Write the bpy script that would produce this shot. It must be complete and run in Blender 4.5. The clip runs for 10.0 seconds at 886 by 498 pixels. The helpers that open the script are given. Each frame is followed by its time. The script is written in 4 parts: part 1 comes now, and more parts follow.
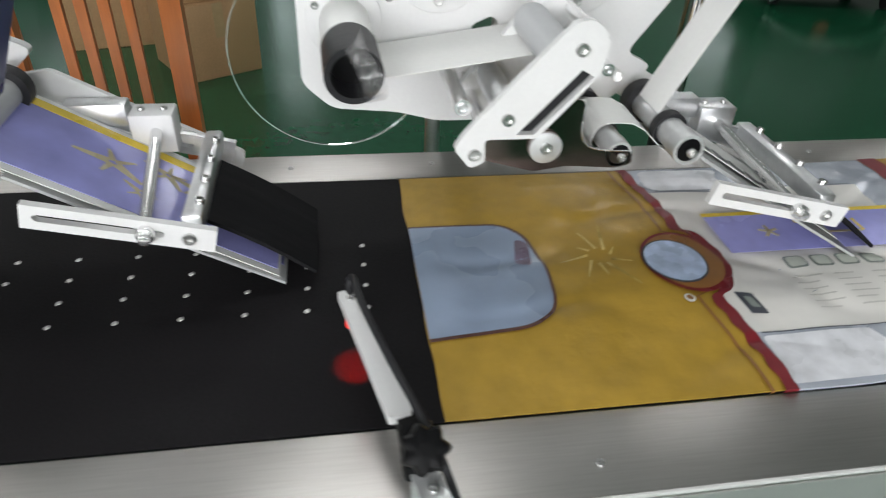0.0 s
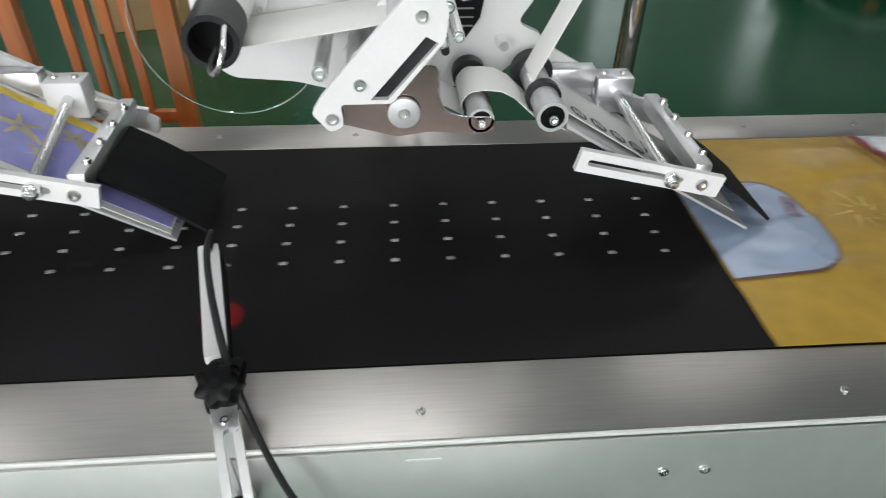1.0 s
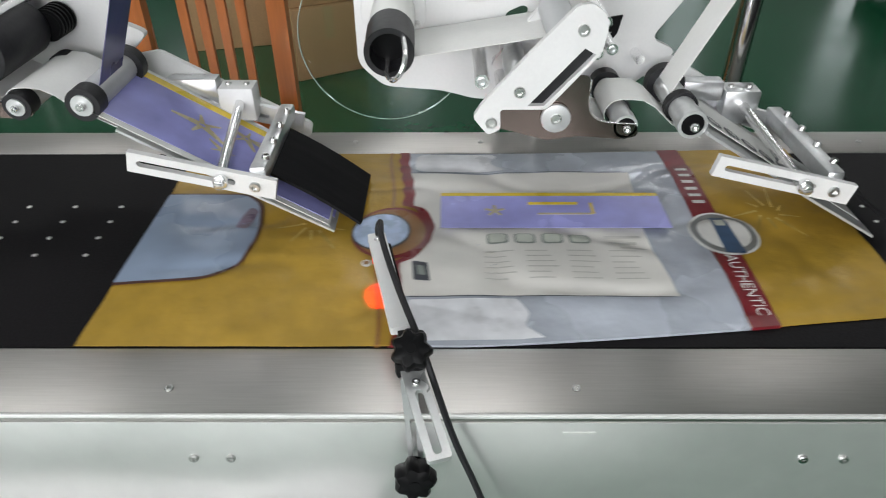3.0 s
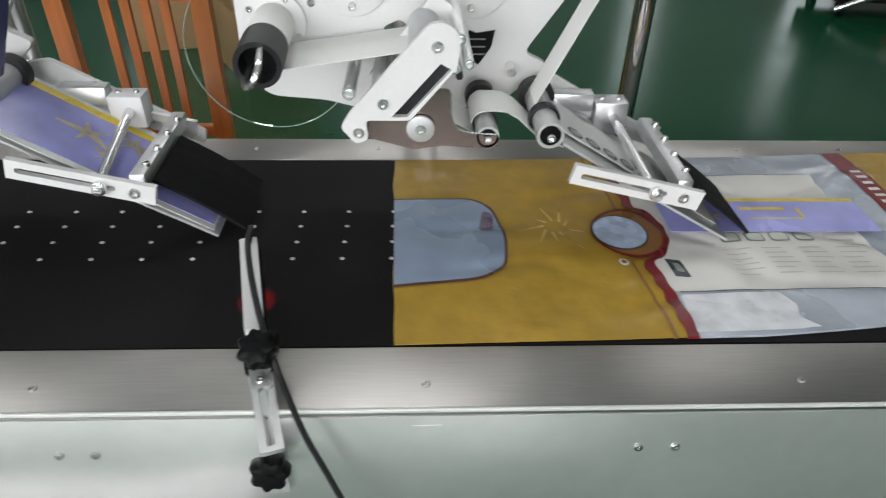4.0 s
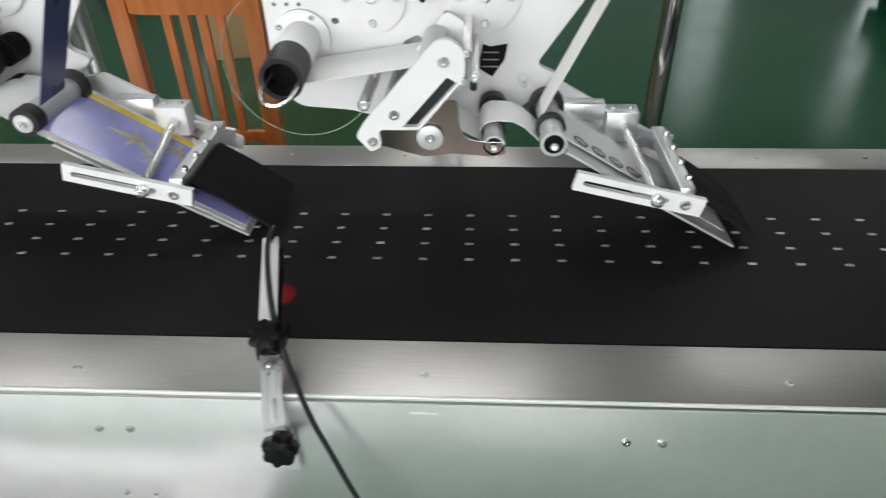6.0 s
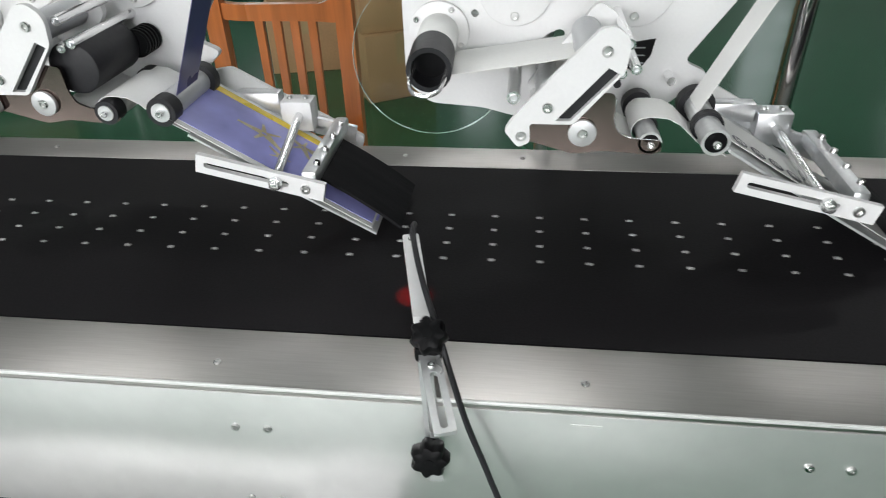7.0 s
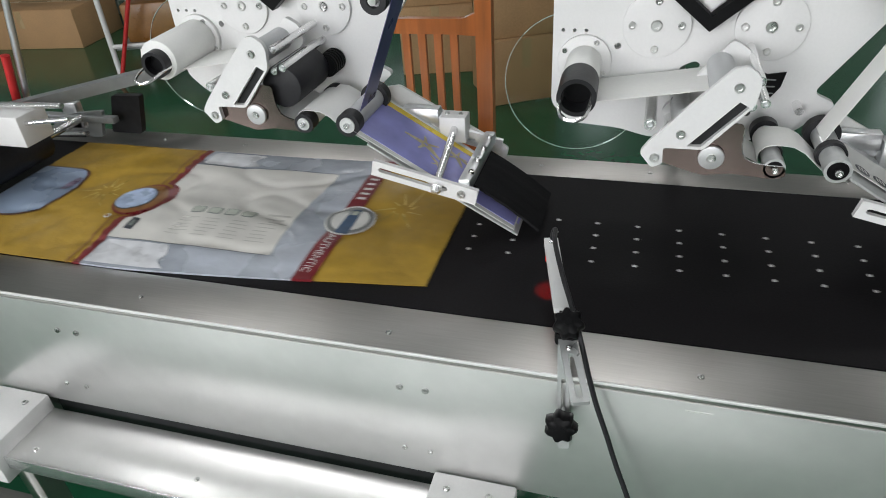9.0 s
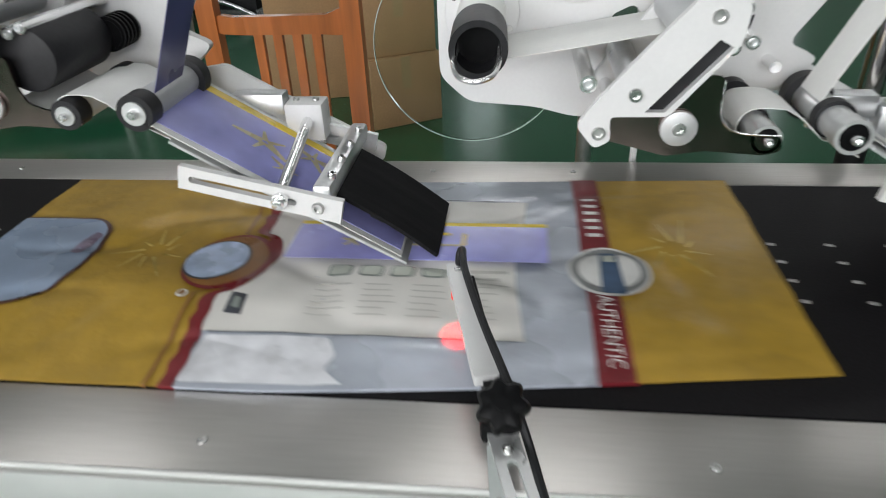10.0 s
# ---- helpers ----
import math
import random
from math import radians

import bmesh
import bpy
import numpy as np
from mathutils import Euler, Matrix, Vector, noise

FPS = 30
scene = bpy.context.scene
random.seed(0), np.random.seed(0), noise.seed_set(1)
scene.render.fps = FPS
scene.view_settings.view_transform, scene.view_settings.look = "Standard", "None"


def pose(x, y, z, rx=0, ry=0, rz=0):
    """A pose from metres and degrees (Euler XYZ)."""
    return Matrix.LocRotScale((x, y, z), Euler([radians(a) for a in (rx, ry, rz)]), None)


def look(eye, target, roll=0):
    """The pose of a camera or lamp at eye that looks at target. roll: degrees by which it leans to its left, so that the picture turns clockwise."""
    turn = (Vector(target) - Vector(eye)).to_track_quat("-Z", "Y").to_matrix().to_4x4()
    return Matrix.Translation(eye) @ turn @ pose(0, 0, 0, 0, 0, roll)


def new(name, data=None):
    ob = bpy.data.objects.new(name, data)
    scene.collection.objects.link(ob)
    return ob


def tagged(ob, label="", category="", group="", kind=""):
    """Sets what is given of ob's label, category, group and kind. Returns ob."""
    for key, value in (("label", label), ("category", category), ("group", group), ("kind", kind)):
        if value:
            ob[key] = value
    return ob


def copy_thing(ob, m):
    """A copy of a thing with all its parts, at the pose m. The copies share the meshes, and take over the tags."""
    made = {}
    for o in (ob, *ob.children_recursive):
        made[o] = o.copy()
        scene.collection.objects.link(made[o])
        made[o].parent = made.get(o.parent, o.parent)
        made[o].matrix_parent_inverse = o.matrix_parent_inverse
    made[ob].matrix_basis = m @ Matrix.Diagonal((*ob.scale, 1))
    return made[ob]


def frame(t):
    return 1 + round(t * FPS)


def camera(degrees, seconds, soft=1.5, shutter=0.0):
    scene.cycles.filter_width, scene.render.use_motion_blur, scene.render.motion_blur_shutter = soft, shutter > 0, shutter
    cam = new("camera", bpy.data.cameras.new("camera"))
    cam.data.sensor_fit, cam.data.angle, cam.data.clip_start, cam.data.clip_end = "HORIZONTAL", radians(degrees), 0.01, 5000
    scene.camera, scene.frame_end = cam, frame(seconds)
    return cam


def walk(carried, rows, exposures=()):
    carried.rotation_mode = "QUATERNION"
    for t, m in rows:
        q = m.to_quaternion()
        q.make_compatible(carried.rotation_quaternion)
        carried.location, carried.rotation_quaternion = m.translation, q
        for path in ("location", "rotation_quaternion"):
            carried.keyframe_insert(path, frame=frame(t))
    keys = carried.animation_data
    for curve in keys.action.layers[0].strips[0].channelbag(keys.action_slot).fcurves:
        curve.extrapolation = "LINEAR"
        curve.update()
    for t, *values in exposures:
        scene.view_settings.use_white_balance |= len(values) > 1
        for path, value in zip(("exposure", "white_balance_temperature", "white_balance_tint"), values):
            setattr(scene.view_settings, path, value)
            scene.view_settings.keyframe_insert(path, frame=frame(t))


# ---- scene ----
cam = camera(67.3, 10.0, soft=1.0, shutter=0.4)
PATH = [
    (0, (-0.202, -0.314, 1.312), (0.096, 1.275, 0.135), 3.3),
    (0.5, (-0.067, -0.346, 1.324), (0.142, 1.213, 0.088), 2.5),
    (1, (-0.017, -0.374, 1.316), (0.125, 1.207, 0.099), 1.2),
    (1.5, (-0.067, -0.402, 1.325), (-0.163, 1.201, 0.133), -1.8),
    (2, (-0.128, -0.398, 1.328), (-0.244, 1.186, 0.113), -2.0),
    (3.3, (-0.116, -0.45, 1.329), (-0.063, 1.176, 0.165), 0.2),
    (3.5, (-0.083, -0.457, 1.331), (0.007, 1.152, 0.146), 0.5),
    (4, (-0.01, -0.466, 1.354), (0.072, 1.156, 0.187), 1.5),
    (4.5, (0.099, -0.482, 1.357), (0.243, 1.171, 0.24), 2.1),
    (5, (0.147, -0.491, 1.352), (0.288, 1.154, 0.224), 1.0),
    (5.5, (0.133, -0.495, 1.364), (0.206, 1.147, 0.224), 0.4),
    (6, (0.054, -0.509, 1.381), (-0.044, 1.119, 0.224), -1.2),
    (6.2, (0.016, -0.512, 1.368), (-0.106, 1.123, 0.222), -1.2),
    (7.3, (-0.1, -0.48, 1.338), (-0.332, 1.174, 0.235), -2.0),
    (7.5, (-0.118, -0.472, 1.35), (-0.324, 1.16, 0.212), -1.5),
    (8, (-0.146, -0.494, 1.363), (-0.465, 1.128, 0.237), -2.8),
    (8.5, (-0.141, -0.57, 1.388), (-0.616, 1.036, 0.295), -4.1),
    (9, (-0.101, -0.617, 1.42), (-0.624, 0.97, 0.321), -4.2),
    (9.5, (-0.111, -0.523, 1.323), (-0.417, 1.164, 0.292), -2.6),
    (10, (-0.146, -0.348, 1.239), (-0.366, 1.356, 0.216), -2.6),
]
walk(cam, [(t, look(eye, target, roll)) for t, eye, target, roll in PATH],
     [(0, -0.58), (1, -0.55), (2, -0.5), (3.5, -0.72), (4.5, -0.7), (6, -0.56), (8, -0.62), (8.5, -0.72), (9.5, -0.95), (10, -0.76)])

# ---- light ----
world = bpy.data.worlds.new("world")
scene.world = world
world.use_nodes = True
world.node_tree.nodes["Background"].inputs[0].default_value = (0.75, 0.85, 0.9, 1)
world.node_tree.nodes["Background"].inputs[1].default_value = 0.08
LAMP_W = 20.0
LAMPS = [(x, y) for x in (-3.2, -0.4, 2.4, 5.2) for y in (-3.4, 0.9, 3.8, 6.6) if (x, y) != (2.4, 0.9)]
CEIL = 4.2
for x, y in LAMPS:
    d = bpy.data.lights.new("ceiling_lamp", "AREA")
    d.shape, d.size, d.size_y, d.energy, d.color = "RECTANGLE", 1.2, 0.3, LAMP_W, (1.0, 0.98, 0.99)
    o = new("ceiling_lamp", d)
    o.matrix_world = pose(x, y, CEIL - 0.12)
# fill light for the fronts, from added, unseen windows behind the camera
SOUTH = [(-5.9, -3.9), (-3.3, -1.3), (-0.7, 1.3)]
FILL_W = (225.0, 215.0, 160.0)
for (a, b), watts in zip(SOUTH, FILL_W):
    d = bpy.data.lights.new("window_daylight", "AREA")
    d.shape, d.size, d.size_y, d.energy, d.color = "RECTANGLE", b - a - 0.2, 2.2, watts, (0.99, 0.98, 1.0)
    o = new("window_daylight", d)
    o.matrix_world = look(((a + b) / 2, -4.9, 2.3), ((a + b) / 2, 0, 1.9))


# ---- materials ----
def mat(name, base, rough=0.5, metal=0.0, grain=60.0, vary=0.12, stain=4.0, stain_amount=0.1, bump=0.1, bump_scale=None,
        stretch=(1, 1, 1), coat=0.0, spec=0.5, rough_vary=0.1, dist=0.001, aniso=0.0, across=(0, 1, 0)):
    """A surface with fine grain and broad stains, both in colour, gloss and relief."""
    m = bpy.data.materials.new(name)
    m.use_nodes = True
    nt = m.node_tree
    n, l = nt.nodes, nt.links
    b = n["Principled BSDF"]
    tc = n.new("ShaderNodeTexCoord")
    mp = n.new("ShaderNodeMapping")
    mp.inputs["Scale"].default_value = stretch
    l.new(tc.outputs["Object"], mp.inputs["Vector"])
    fine = n.new("ShaderNodeTexNoise")
    fine.inputs["Scale"].default_value, fine.inputs["Detail"].default_value = grain, 4
    broad = n.new("ShaderNodeTexNoise")
    broad.inputs["Scale"].default_value, broad.inputs["Detail"].default_value = stain, 3
    l.new(mp.outputs[0], fine.inputs["Vector"])
    l.new(mp.outputs[0], broad.inputs["Vector"])
    r1 = n.new("ShaderNodeMapRange")
    r1.inputs[1].default_value, r1.inputs[2].default_value = 0.25, 0.75
    r1.inputs[3].default_value, r1.inputs[4].default_value = 1 - vary, 1 + vary
    l.new(fine.outputs[0], r1.inputs[0])
    r2 = n.new("ShaderNodeMapRange")
    r2.inputs[1].default_value, r2.inputs[2].default_value = 0.3, 0.7
    r2.inputs[3].default_value, r2.inputs[4].default_value = 1 - stain_amount, 1 + stain_amount
    l.new(broad.outputs[0], r2.inputs[0])
    mul = n.new("ShaderNodeMath")
    mul.operation = "MULTIPLY"
    l.new(r1.outputs[0], mul.inputs[0])
    l.new(r2.outputs[0], mul.inputs[1])
    sc = n.new("ShaderNodeVectorMath")
    sc.operation = "SCALE"
    sc.inputs[0].default_value = base[:3]
    l.new(mul.outputs[0], sc.inputs["Scale"])
    l.new(sc.outputs[0], b.inputs["Base Color"])
    rr = n.new("ShaderNodeMapRange")
    rr.inputs[1].default_value, rr.inputs[2].default_value = 0.3, 0.7
    rr.inputs[3].default_value, rr.inputs[4].default_value = max(0.02, rough - rough_vary), min(1, rough + rough_vary)
    l.new(broad.outputs[0], rr.inputs[0])
    l.new(rr.outputs[0], b.inputs["Roughness"])
    b.inputs["Metallic"].default_value = metal
    if aniso:
        b.inputs["Anisotropic"].default_value = aniso
        tg = n.new("ShaderNodeCombineXYZ")
        for i in range(3):
            tg.inputs[i].default_value = across[i]
        l.new(tg.outputs[0], b.inputs["Tangent"])
    b.inputs["Specular IOR Level"].default_value = spec
    b.inputs["Coat Weight"].default_value = coat
    b.inputs["Coat Roughness"].default_value = 0.12
    if bump:
        bp = n.new("ShaderNodeBump")
        bp.inputs["Strength"].default_value, bp.inputs["Distance"].default_value = bump, dist
        src = fine
        if bump_scale:
            src = n.new("ShaderNodeTexNoise")
            src.inputs["Scale"].default_value, src.inputs["Detail"].default_value = bump_scale, 3
            l.new(mp.outputs[0], src.inputs["Vector"])
        l.new(src.outputs[0], bp.inputs["Height"])
        l.new(bp.outputs[0], b.inputs["Normal"])
    return m


STEEL = mat("brushed_steel", (0.5, 0.485, 0.465), 0.37, 1.0, 420, 0.07, 5, 0.05, 0.0, stretch=(0.04, 1, 1), rough_vary=0.03, aniso=0.85)
STEEL_SIDE = mat("satin_steel", (0.8, 0.795, 0.785), 0.33, 0.82, 30, 0.03, 1.3, 0.06, 0.03, rough_vary=0.03)
CHROME = mat("chrome", (0.8, 0.8, 0.8), 0.2, 0.9, 40, 0.03, 5, 0.05, 0.0, rough_vary=0.05)
ALU = mat("milled_aluminium", (0.74, 0.75, 0.76), 0.34, 1.0, 160, 0.06, 12, 0.05, 0.1)
WHITE = mat("white_powder_paint", (0.67, 0.67, 0.665), 0.42, 0.0, 240, 0.02, 5, 0.03, 0.1)
ZINC = mat("pale_zinc", (0.6, 0.61, 0.61), 0.36, 0.55, 120, 0.05, 14, 0.07, 0.08)
# the brown stands in for reddish reflections on polished steel
REFLECT_STEEL = mat("reflection_tinted_steel", (0.2, 0.15, 0.138), 0.14, 1.0, 60, 0.05, 9, 0.08, 0.05)
WHITE_B = mat("white_bar_paint", (0.71, 0.71, 0.705), 0.36, 0.0, 240, 0.02, 9, 0.04, 0.08)
PAPER = mat("release_paper", (0.78, 0.78, 0.76), 0.5, 0.0, 200, 0.02, 8, 0.03, 0.05)
PAPER_GREY = mat("grey_liner", (0.5, 0.51, 0.52), 0.45, 0.0, 200, 0.03, 8, 0.05, 0.05)
RUBBER = mat("black_rubber", (0.014, 0.014, 0.016), 0.5, 0.0, 180, 0.2, 8, 0.15, 0.2, spec=0.35)
PLASTIC = mat("black_plastic", (0.0045, 0.0045, 0.005), 0.42, 0.0, 160, 0.15, 10, 0.1, 0.1, spec=0.12)
BELT = mat("black_belt", (0.0115, 0.0108, 0.0118), 0.46, 0.0, 300, 0.2, 2.2, 0.25, 0.15, rough_vary=0.1, spec=0.06)
HOLE = mat("hole_metal", (0.66, 0.66, 0.64), 0.4, 0.35, 80, 0.1, 6, 0.1, 0.0)
BRISTLE = mat("black_flap", (0.008, 0.008, 0.009), 0.75, 0.0, 120, 0.3, 9, 0.2, 0.3, stretch=(1, 8, 1), spec=0.15)
FLOOR = mat("green_epoxy", (0.0095, 0.08, 0.036), 0.2, 0.0, 22, 0.1, 0.8, 0.14, 0.06, bump_scale=5, rough_vary=0.06)
WALLP = mat("wall_paint", (0.28, 0.295, 0.28), 0.7, 0.0, 40, 0.03, 0.8, 0.05, 0.1)
CEILP = mat("ceiling_paint", (0.3, 0.32, 0.31), 0.8, 0.0, 30, 0.03, 0.8, 0.05, 0.1)
WOOD = mat("orange_wood", (0.56, 0.17, 0.04), 0.32, 0.0, 40, 0.22, 5, 0.12, 0.1, stretch=(1, 1, 0.08), coat=0.4)
CARD = mat("brown_cardboard", (0.42, 0.255, 0.125), 0.75, 0.0, 90, 0.08, 4, 0.1, 0.2)
TAPE = mat("parcel_tape", (0.42, 0.3, 0.16), 0.25, 0.0, 40, 0.05, 4, 0.05, 0.0)
GOLD = mat("gold_foil_film", (0.4, 0.25, 0.034), 0.4, 0.1, 42, 0.11, 9, 0.13, 0.55, bump_scale=34, dist=0.0028, coat=0.08, spec=0.35)
GOLD_L = mat("pale_gold_print", (0.56, 0.42, 0.13), 0.32, 0.1, 40, 0.3, 10, 0.2, 0.3, dist=0.002)
SILVER = mat("silver_blue_film", (0.44, 0.475, 0.54), 0.27, 0.15, 16, 0.14, 6, 0.16, 0.5, bump_scale=34, dist=0.003, coat=0.3)
FROST = mat("white_marbled_print", (0.64, 0.65, 0.68), 0.3, 0.0, 34, 0.2, 14, 0.16, 0.3, dist=0.002)
PANEL = mat("white_print_panel", (0.67, 0.655, 0.62), 0.38, 0.0, 14, 0.07, 9, 0.07, 0.4, bump_scale=14, dist=0.003)
CRIMSON = mat("crimson_print", (0.17, 0.014, 0.02), 0.35, 0.0, 60, 0.15, 12, 0.15, 0.2)
WINDOW = mat("blue_film_window", (0.27, 0.34, 0.46), 0.3, 0.05, 16, 0.1, 7, 0.14, 0.4, bump_scale=15, dist=0.003, coat=0.12)
BADGE = mat("pale_blue_badge", (0.4, 0.49, 0.66), 0.25, 0.0, 60, 0.12, 30, 0.14, 0.1)
BROWN = mat("brown_print", (0.24, 0.11, 0.03), 0.35, 0.0, 60, 0.1, 20, 0.1, 0.1)
INK = mat("dark_ink", (0.05, 0.055, 0.07), 0.4, 0.0, 80, 0.1, 20, 0.1, 0.0)
INK_BLUE = mat("navy_ink", (0.045, 0.09, 0.17), 0.35, 0.0, 80, 0.1, 20, 0.1, 0.0)
ICON = mat("grey_green_print", (0.22, 0.25, 0.23), 0.4, 0.0, 70, 0.1, 20, 0.1, 0.0)
ICON_L = mat("pale_green_print", (0.5, 0.53, 0.47), 0.4, 0.0, 70, 0.1, 20, 0.1, 0.0)
MAUVE = mat("mauve_smudge", (0.17, 0.13, 0.19), 0.35, 0.0, 60, 0.2, 30, 0.2, 0.1)
UMBER = mat("dark_umber_print", (0.1, 0.045, 0.035), 0.35, 0.0, 60, 0.15, 20, 0.1, 0.1)
FAINT = mat("faint_print", (0.49, 0.48, 0.45), 0.4, 0.0, 80, 0.06, 20, 0.06, 0.0)
# paler than the rail steel: the edge's lit line is in this colour
LIP = mat("lit_fold", (0.85, 0.85, 0.83), 0.4, 0.4, 120, 0.03, 9, 0.05, 0.0)
BOLT = mat("bright_screw", (0.62, 0.62, 0.61), 0.3, 1.0, 120, 0.05, 30, 0.08, 0.05)
WHITE_INK = mat("white_ink", (0.72, 0.72, 0.7), 0.4, 0.0, 90, 0.04, 20, 0.05, 0.0)
PURPLE = mat("lavender_label", (0.35, 0.355, 0.74), 0.22, 0.0, 24, 0.12, 9, 0.18, 0.05, coat=0.4)
PURPLE_D = mat("deep_violet_back", (0.07, 0.07, 0.19), 0.3, 0.0, 24, 0.1, 9, 0.12, 0.05)
SCROLL = mat("soft_yellow_print", (0.46, 0.4, 0.26), 0.3, 0.0, 50, 0.15, 15, 0.1, 0.0)
YELLOW = mat("yellow_print", (0.68, 0.5, 0.03), 0.3, 0.0, 50, 0.1, 15, 0.1, 0.0)
RED = mat("red_paint", (0.45, 0.02, 0.02), 0.35, 0.0, 60, 0.1, 9, 0.1, 0.05)
DARK = mat("dark_iron", (0.03, 0.03, 0.032), 0.5, 0.6, 60, 0.2, 6, 0.2, 0.1)
EDGE = mat("pale_acrylic_edge", (0.4, 0.5, 0.45), 0.3, 0.0, 80, 0.04, 9, 0.05, 0.0)
POLISHED = mat("polished_tube", (0.5, 0.5, 0.49), 0.1, 1.0, 40, 0.03, 5, 0.06, 0.0, rough_vary=0.03)
GREY = mat("grey_cast_paint", (0.24, 0.25, 0.25), 0.45, 0.2, 60, 0.08, 6, 0.1, 0.1)


def clear_plastic():
    m = bpy.data.materials.new("clear_acrylic")
    m.use_nodes = True
    b = m.node_tree.nodes["Principled BSDF"]
    b.inputs["Base Color"].default_value = (0.9, 0.96, 0.94, 1)
    b.inputs["Transmission Weight"].default_value = 1.0
    b.inputs["Roughness"].default_value = 0.03
    b.inputs["IOR"].default_value = 1.2
    return m


def glow(name, colour, strength):
    m = bpy.data.materials.new(name)
    m.use_nodes = True
    b = m.node_tree.nodes["Principled BSDF"]
    b.inputs["Base Color"].default_value = (*colour, 1)
    b.inputs["Emission Color"].default_value = (*colour, 1)
    b.inputs["Emission Strength"].default_value = strength
    return m


CLEAR = clear_plastic()
TUBE = glow("lamp_diffuser", (0.95, 1.0, 0.99), 6.0)
DAY = glow("daylight_pane", (0.9, 0.97, 1.0), 1.6)
LED = glow("red_led", (1.0, 0.03, 0.02), 0.5)


# ---- mesh helpers ----
def smooth(me, angle=35):
    for p in me.polygons:
        p.use_smooth = True
    bm = bmesh.new()
    bm.from_mesh(me)
    for e in bm.edges:
        if len(e.link_faces) == 2 and e.calc_face_angle(0) > radians(angle):
            e.smooth = False
    bm.to_mesh(me)
    bm.free()


def part(name, bm, material, parent=None, label="", m=None):
    me = bpy.data.meshes.new(name)
    bm.normal_update()
    bm.to_mesh(me)
    bm.free()
    smooth(me)
    me.materials.append(material)
    o = new(name, me)
    if parent is not None:
        o.parent = parent
    if m is not None:
        o.matrix_basis = m
    if label:
        tagged(o, label)
    return o


def thing(name, label, category, m=None, group="", kind=""):
    o = new(name)
    o.empty_display_size = 0.05
    if m is not None:
        o.matrix_basis = m
    return tagged(o, label, category, group, kind)


def box(x0, x1, y0, y1, z0, z1, bevel=0.0015, bm=None, seg=2):
    bm = bm or bmesh.new()
    vs = bmesh.ops.create_cube(bm, size=1.0)["verts"]
    for v in vs:
        v.co = Vector((x0 + (v.co.x + 0.5) * (x1 - x0), y0 + (v.co.y + 0.5) * (y1 - y0), z0 + (v.co.z + 0.5) * (z1 - z0)))
    if bevel:
        es = list({e for v in vs for e in v.link_edges})
        bmesh.ops.bevel(bm, geom=es, offset=bevel, segments=seg, affect="EDGES", profile=0.5)
    return bm


def cyl(p0, p1, r, seg=24, bm=None, r2=None, bevel=0.0):
    bm = bm or bmesh.new()
    p0, p1 = Vector(p0), Vector(p1)
    d = p1 - p0
    m = Matrix.Translation((p0 + p1) / 2) @ d.to_track_quat("Z", "Y").to_matrix().to_4x4()
    res = bmesh.ops.create_cone(bm, cap_ends=True, cap_tris=False, segments=seg, radius1=r, radius2=r if r2 is None else r2, depth=d.length, matrix=m)
    if bevel:
        es = [e for e in {e for v in res["verts"] for e in v.link_edges} if any(len(f.verts) > 4 for f in e.link_faces)]
        bmesh.ops.bevel(bm, geom=es, offset=bevel, segments=2, affect="EDGES", profile=0.5)
    return bm


def tube(p0, p1, r, r_in, seg=28, bm=None):
    """A hollow cylinder along an axis."""
    bm = bm or bmesh.new()
    p0, p1 = Vector(p0), Vector(p1)
    d = p1 - p0
    m = Matrix.Translation(p0) @ d.to_track_quat("Z", "Y").to_matrix().to_4x4()
    rings = []
    for rad, h in ((r, 0), (r, d.length), (r_in, d.length), (r_in, 0)):
        rings.append([bm.verts.new(m @ Vector((rad * math.cos(2 * math.pi * i / seg), rad * math.sin(2 * math.pi * i / seg), h))) for i in range(seg)])
    for k in range(4):
        a, b = rings[k], rings[(k + 1) % 4]
        for i in range(seg):
            bm.faces.new((a[i], a[(i + 1) % seg], b[(i + 1) % seg], b[i]))
    return bm


def prism(pts, y0, y1, bevel=0.001, bm=None, holes=()):
    """A plate with an outline in x and z, from y0 to y1; holes are outlines too."""
    bm = bm or bmesh.new()
    edges = []
    for loop in (pts, *holes):
        vs = [bm.verts.new((x, y0, z)) for x, z in loop]
        edges += [bm.edges.new((vs[i], vs[(i + 1) % len(vs)])) for i in range(len(vs))]
    res = bmesh.ops.triangle_fill(bm, use_beauty=True, use_dissolve=False, edges=edges)
    faces = [g for g in res["geom"] if isinstance(g, bmesh.types.BMFace)]
    ext = bmesh.ops.extrude_face_region(bm, geom=faces)
    for g in ext["geom"]:
        if isinstance(g, bmesh.types.BMVert):
            g.co.y = y1
    bmesh.ops.recalc_face_normals(bm, faces=bm.faces[:])
    return bm


def rounded(pts, r=0.006, seg=4):
    """An outline with its corners rounded."""
    out = []
    n = len(pts)
    for i in range(n):
        p, a, b = Vector(pts[i]), Vector(pts[i - 1]), Vector(pts[(i + 1) % n])
        da, db = (a - p), (b - p)
        k = min(r, da.length * 0.45, db.length * 0.45)
        pa, pb = p + da.normalized() * k, p + db.normalized() * k
        for s in range(seg + 1):
            t = s / seg
            q = pa * (1 - t) ** 2 + p * 2 * t * (1 - t) + pb * t ** 2
            out.append((q.x, q.y))
    return out


def ring2(cx, cz, r, seg=16, rz=None):
    return [(cx + r * math.cos(2 * math.pi * i / seg), cz + (rz or r) * math.sin(2 * math.pi * i / seg)) for i in range(seg)]


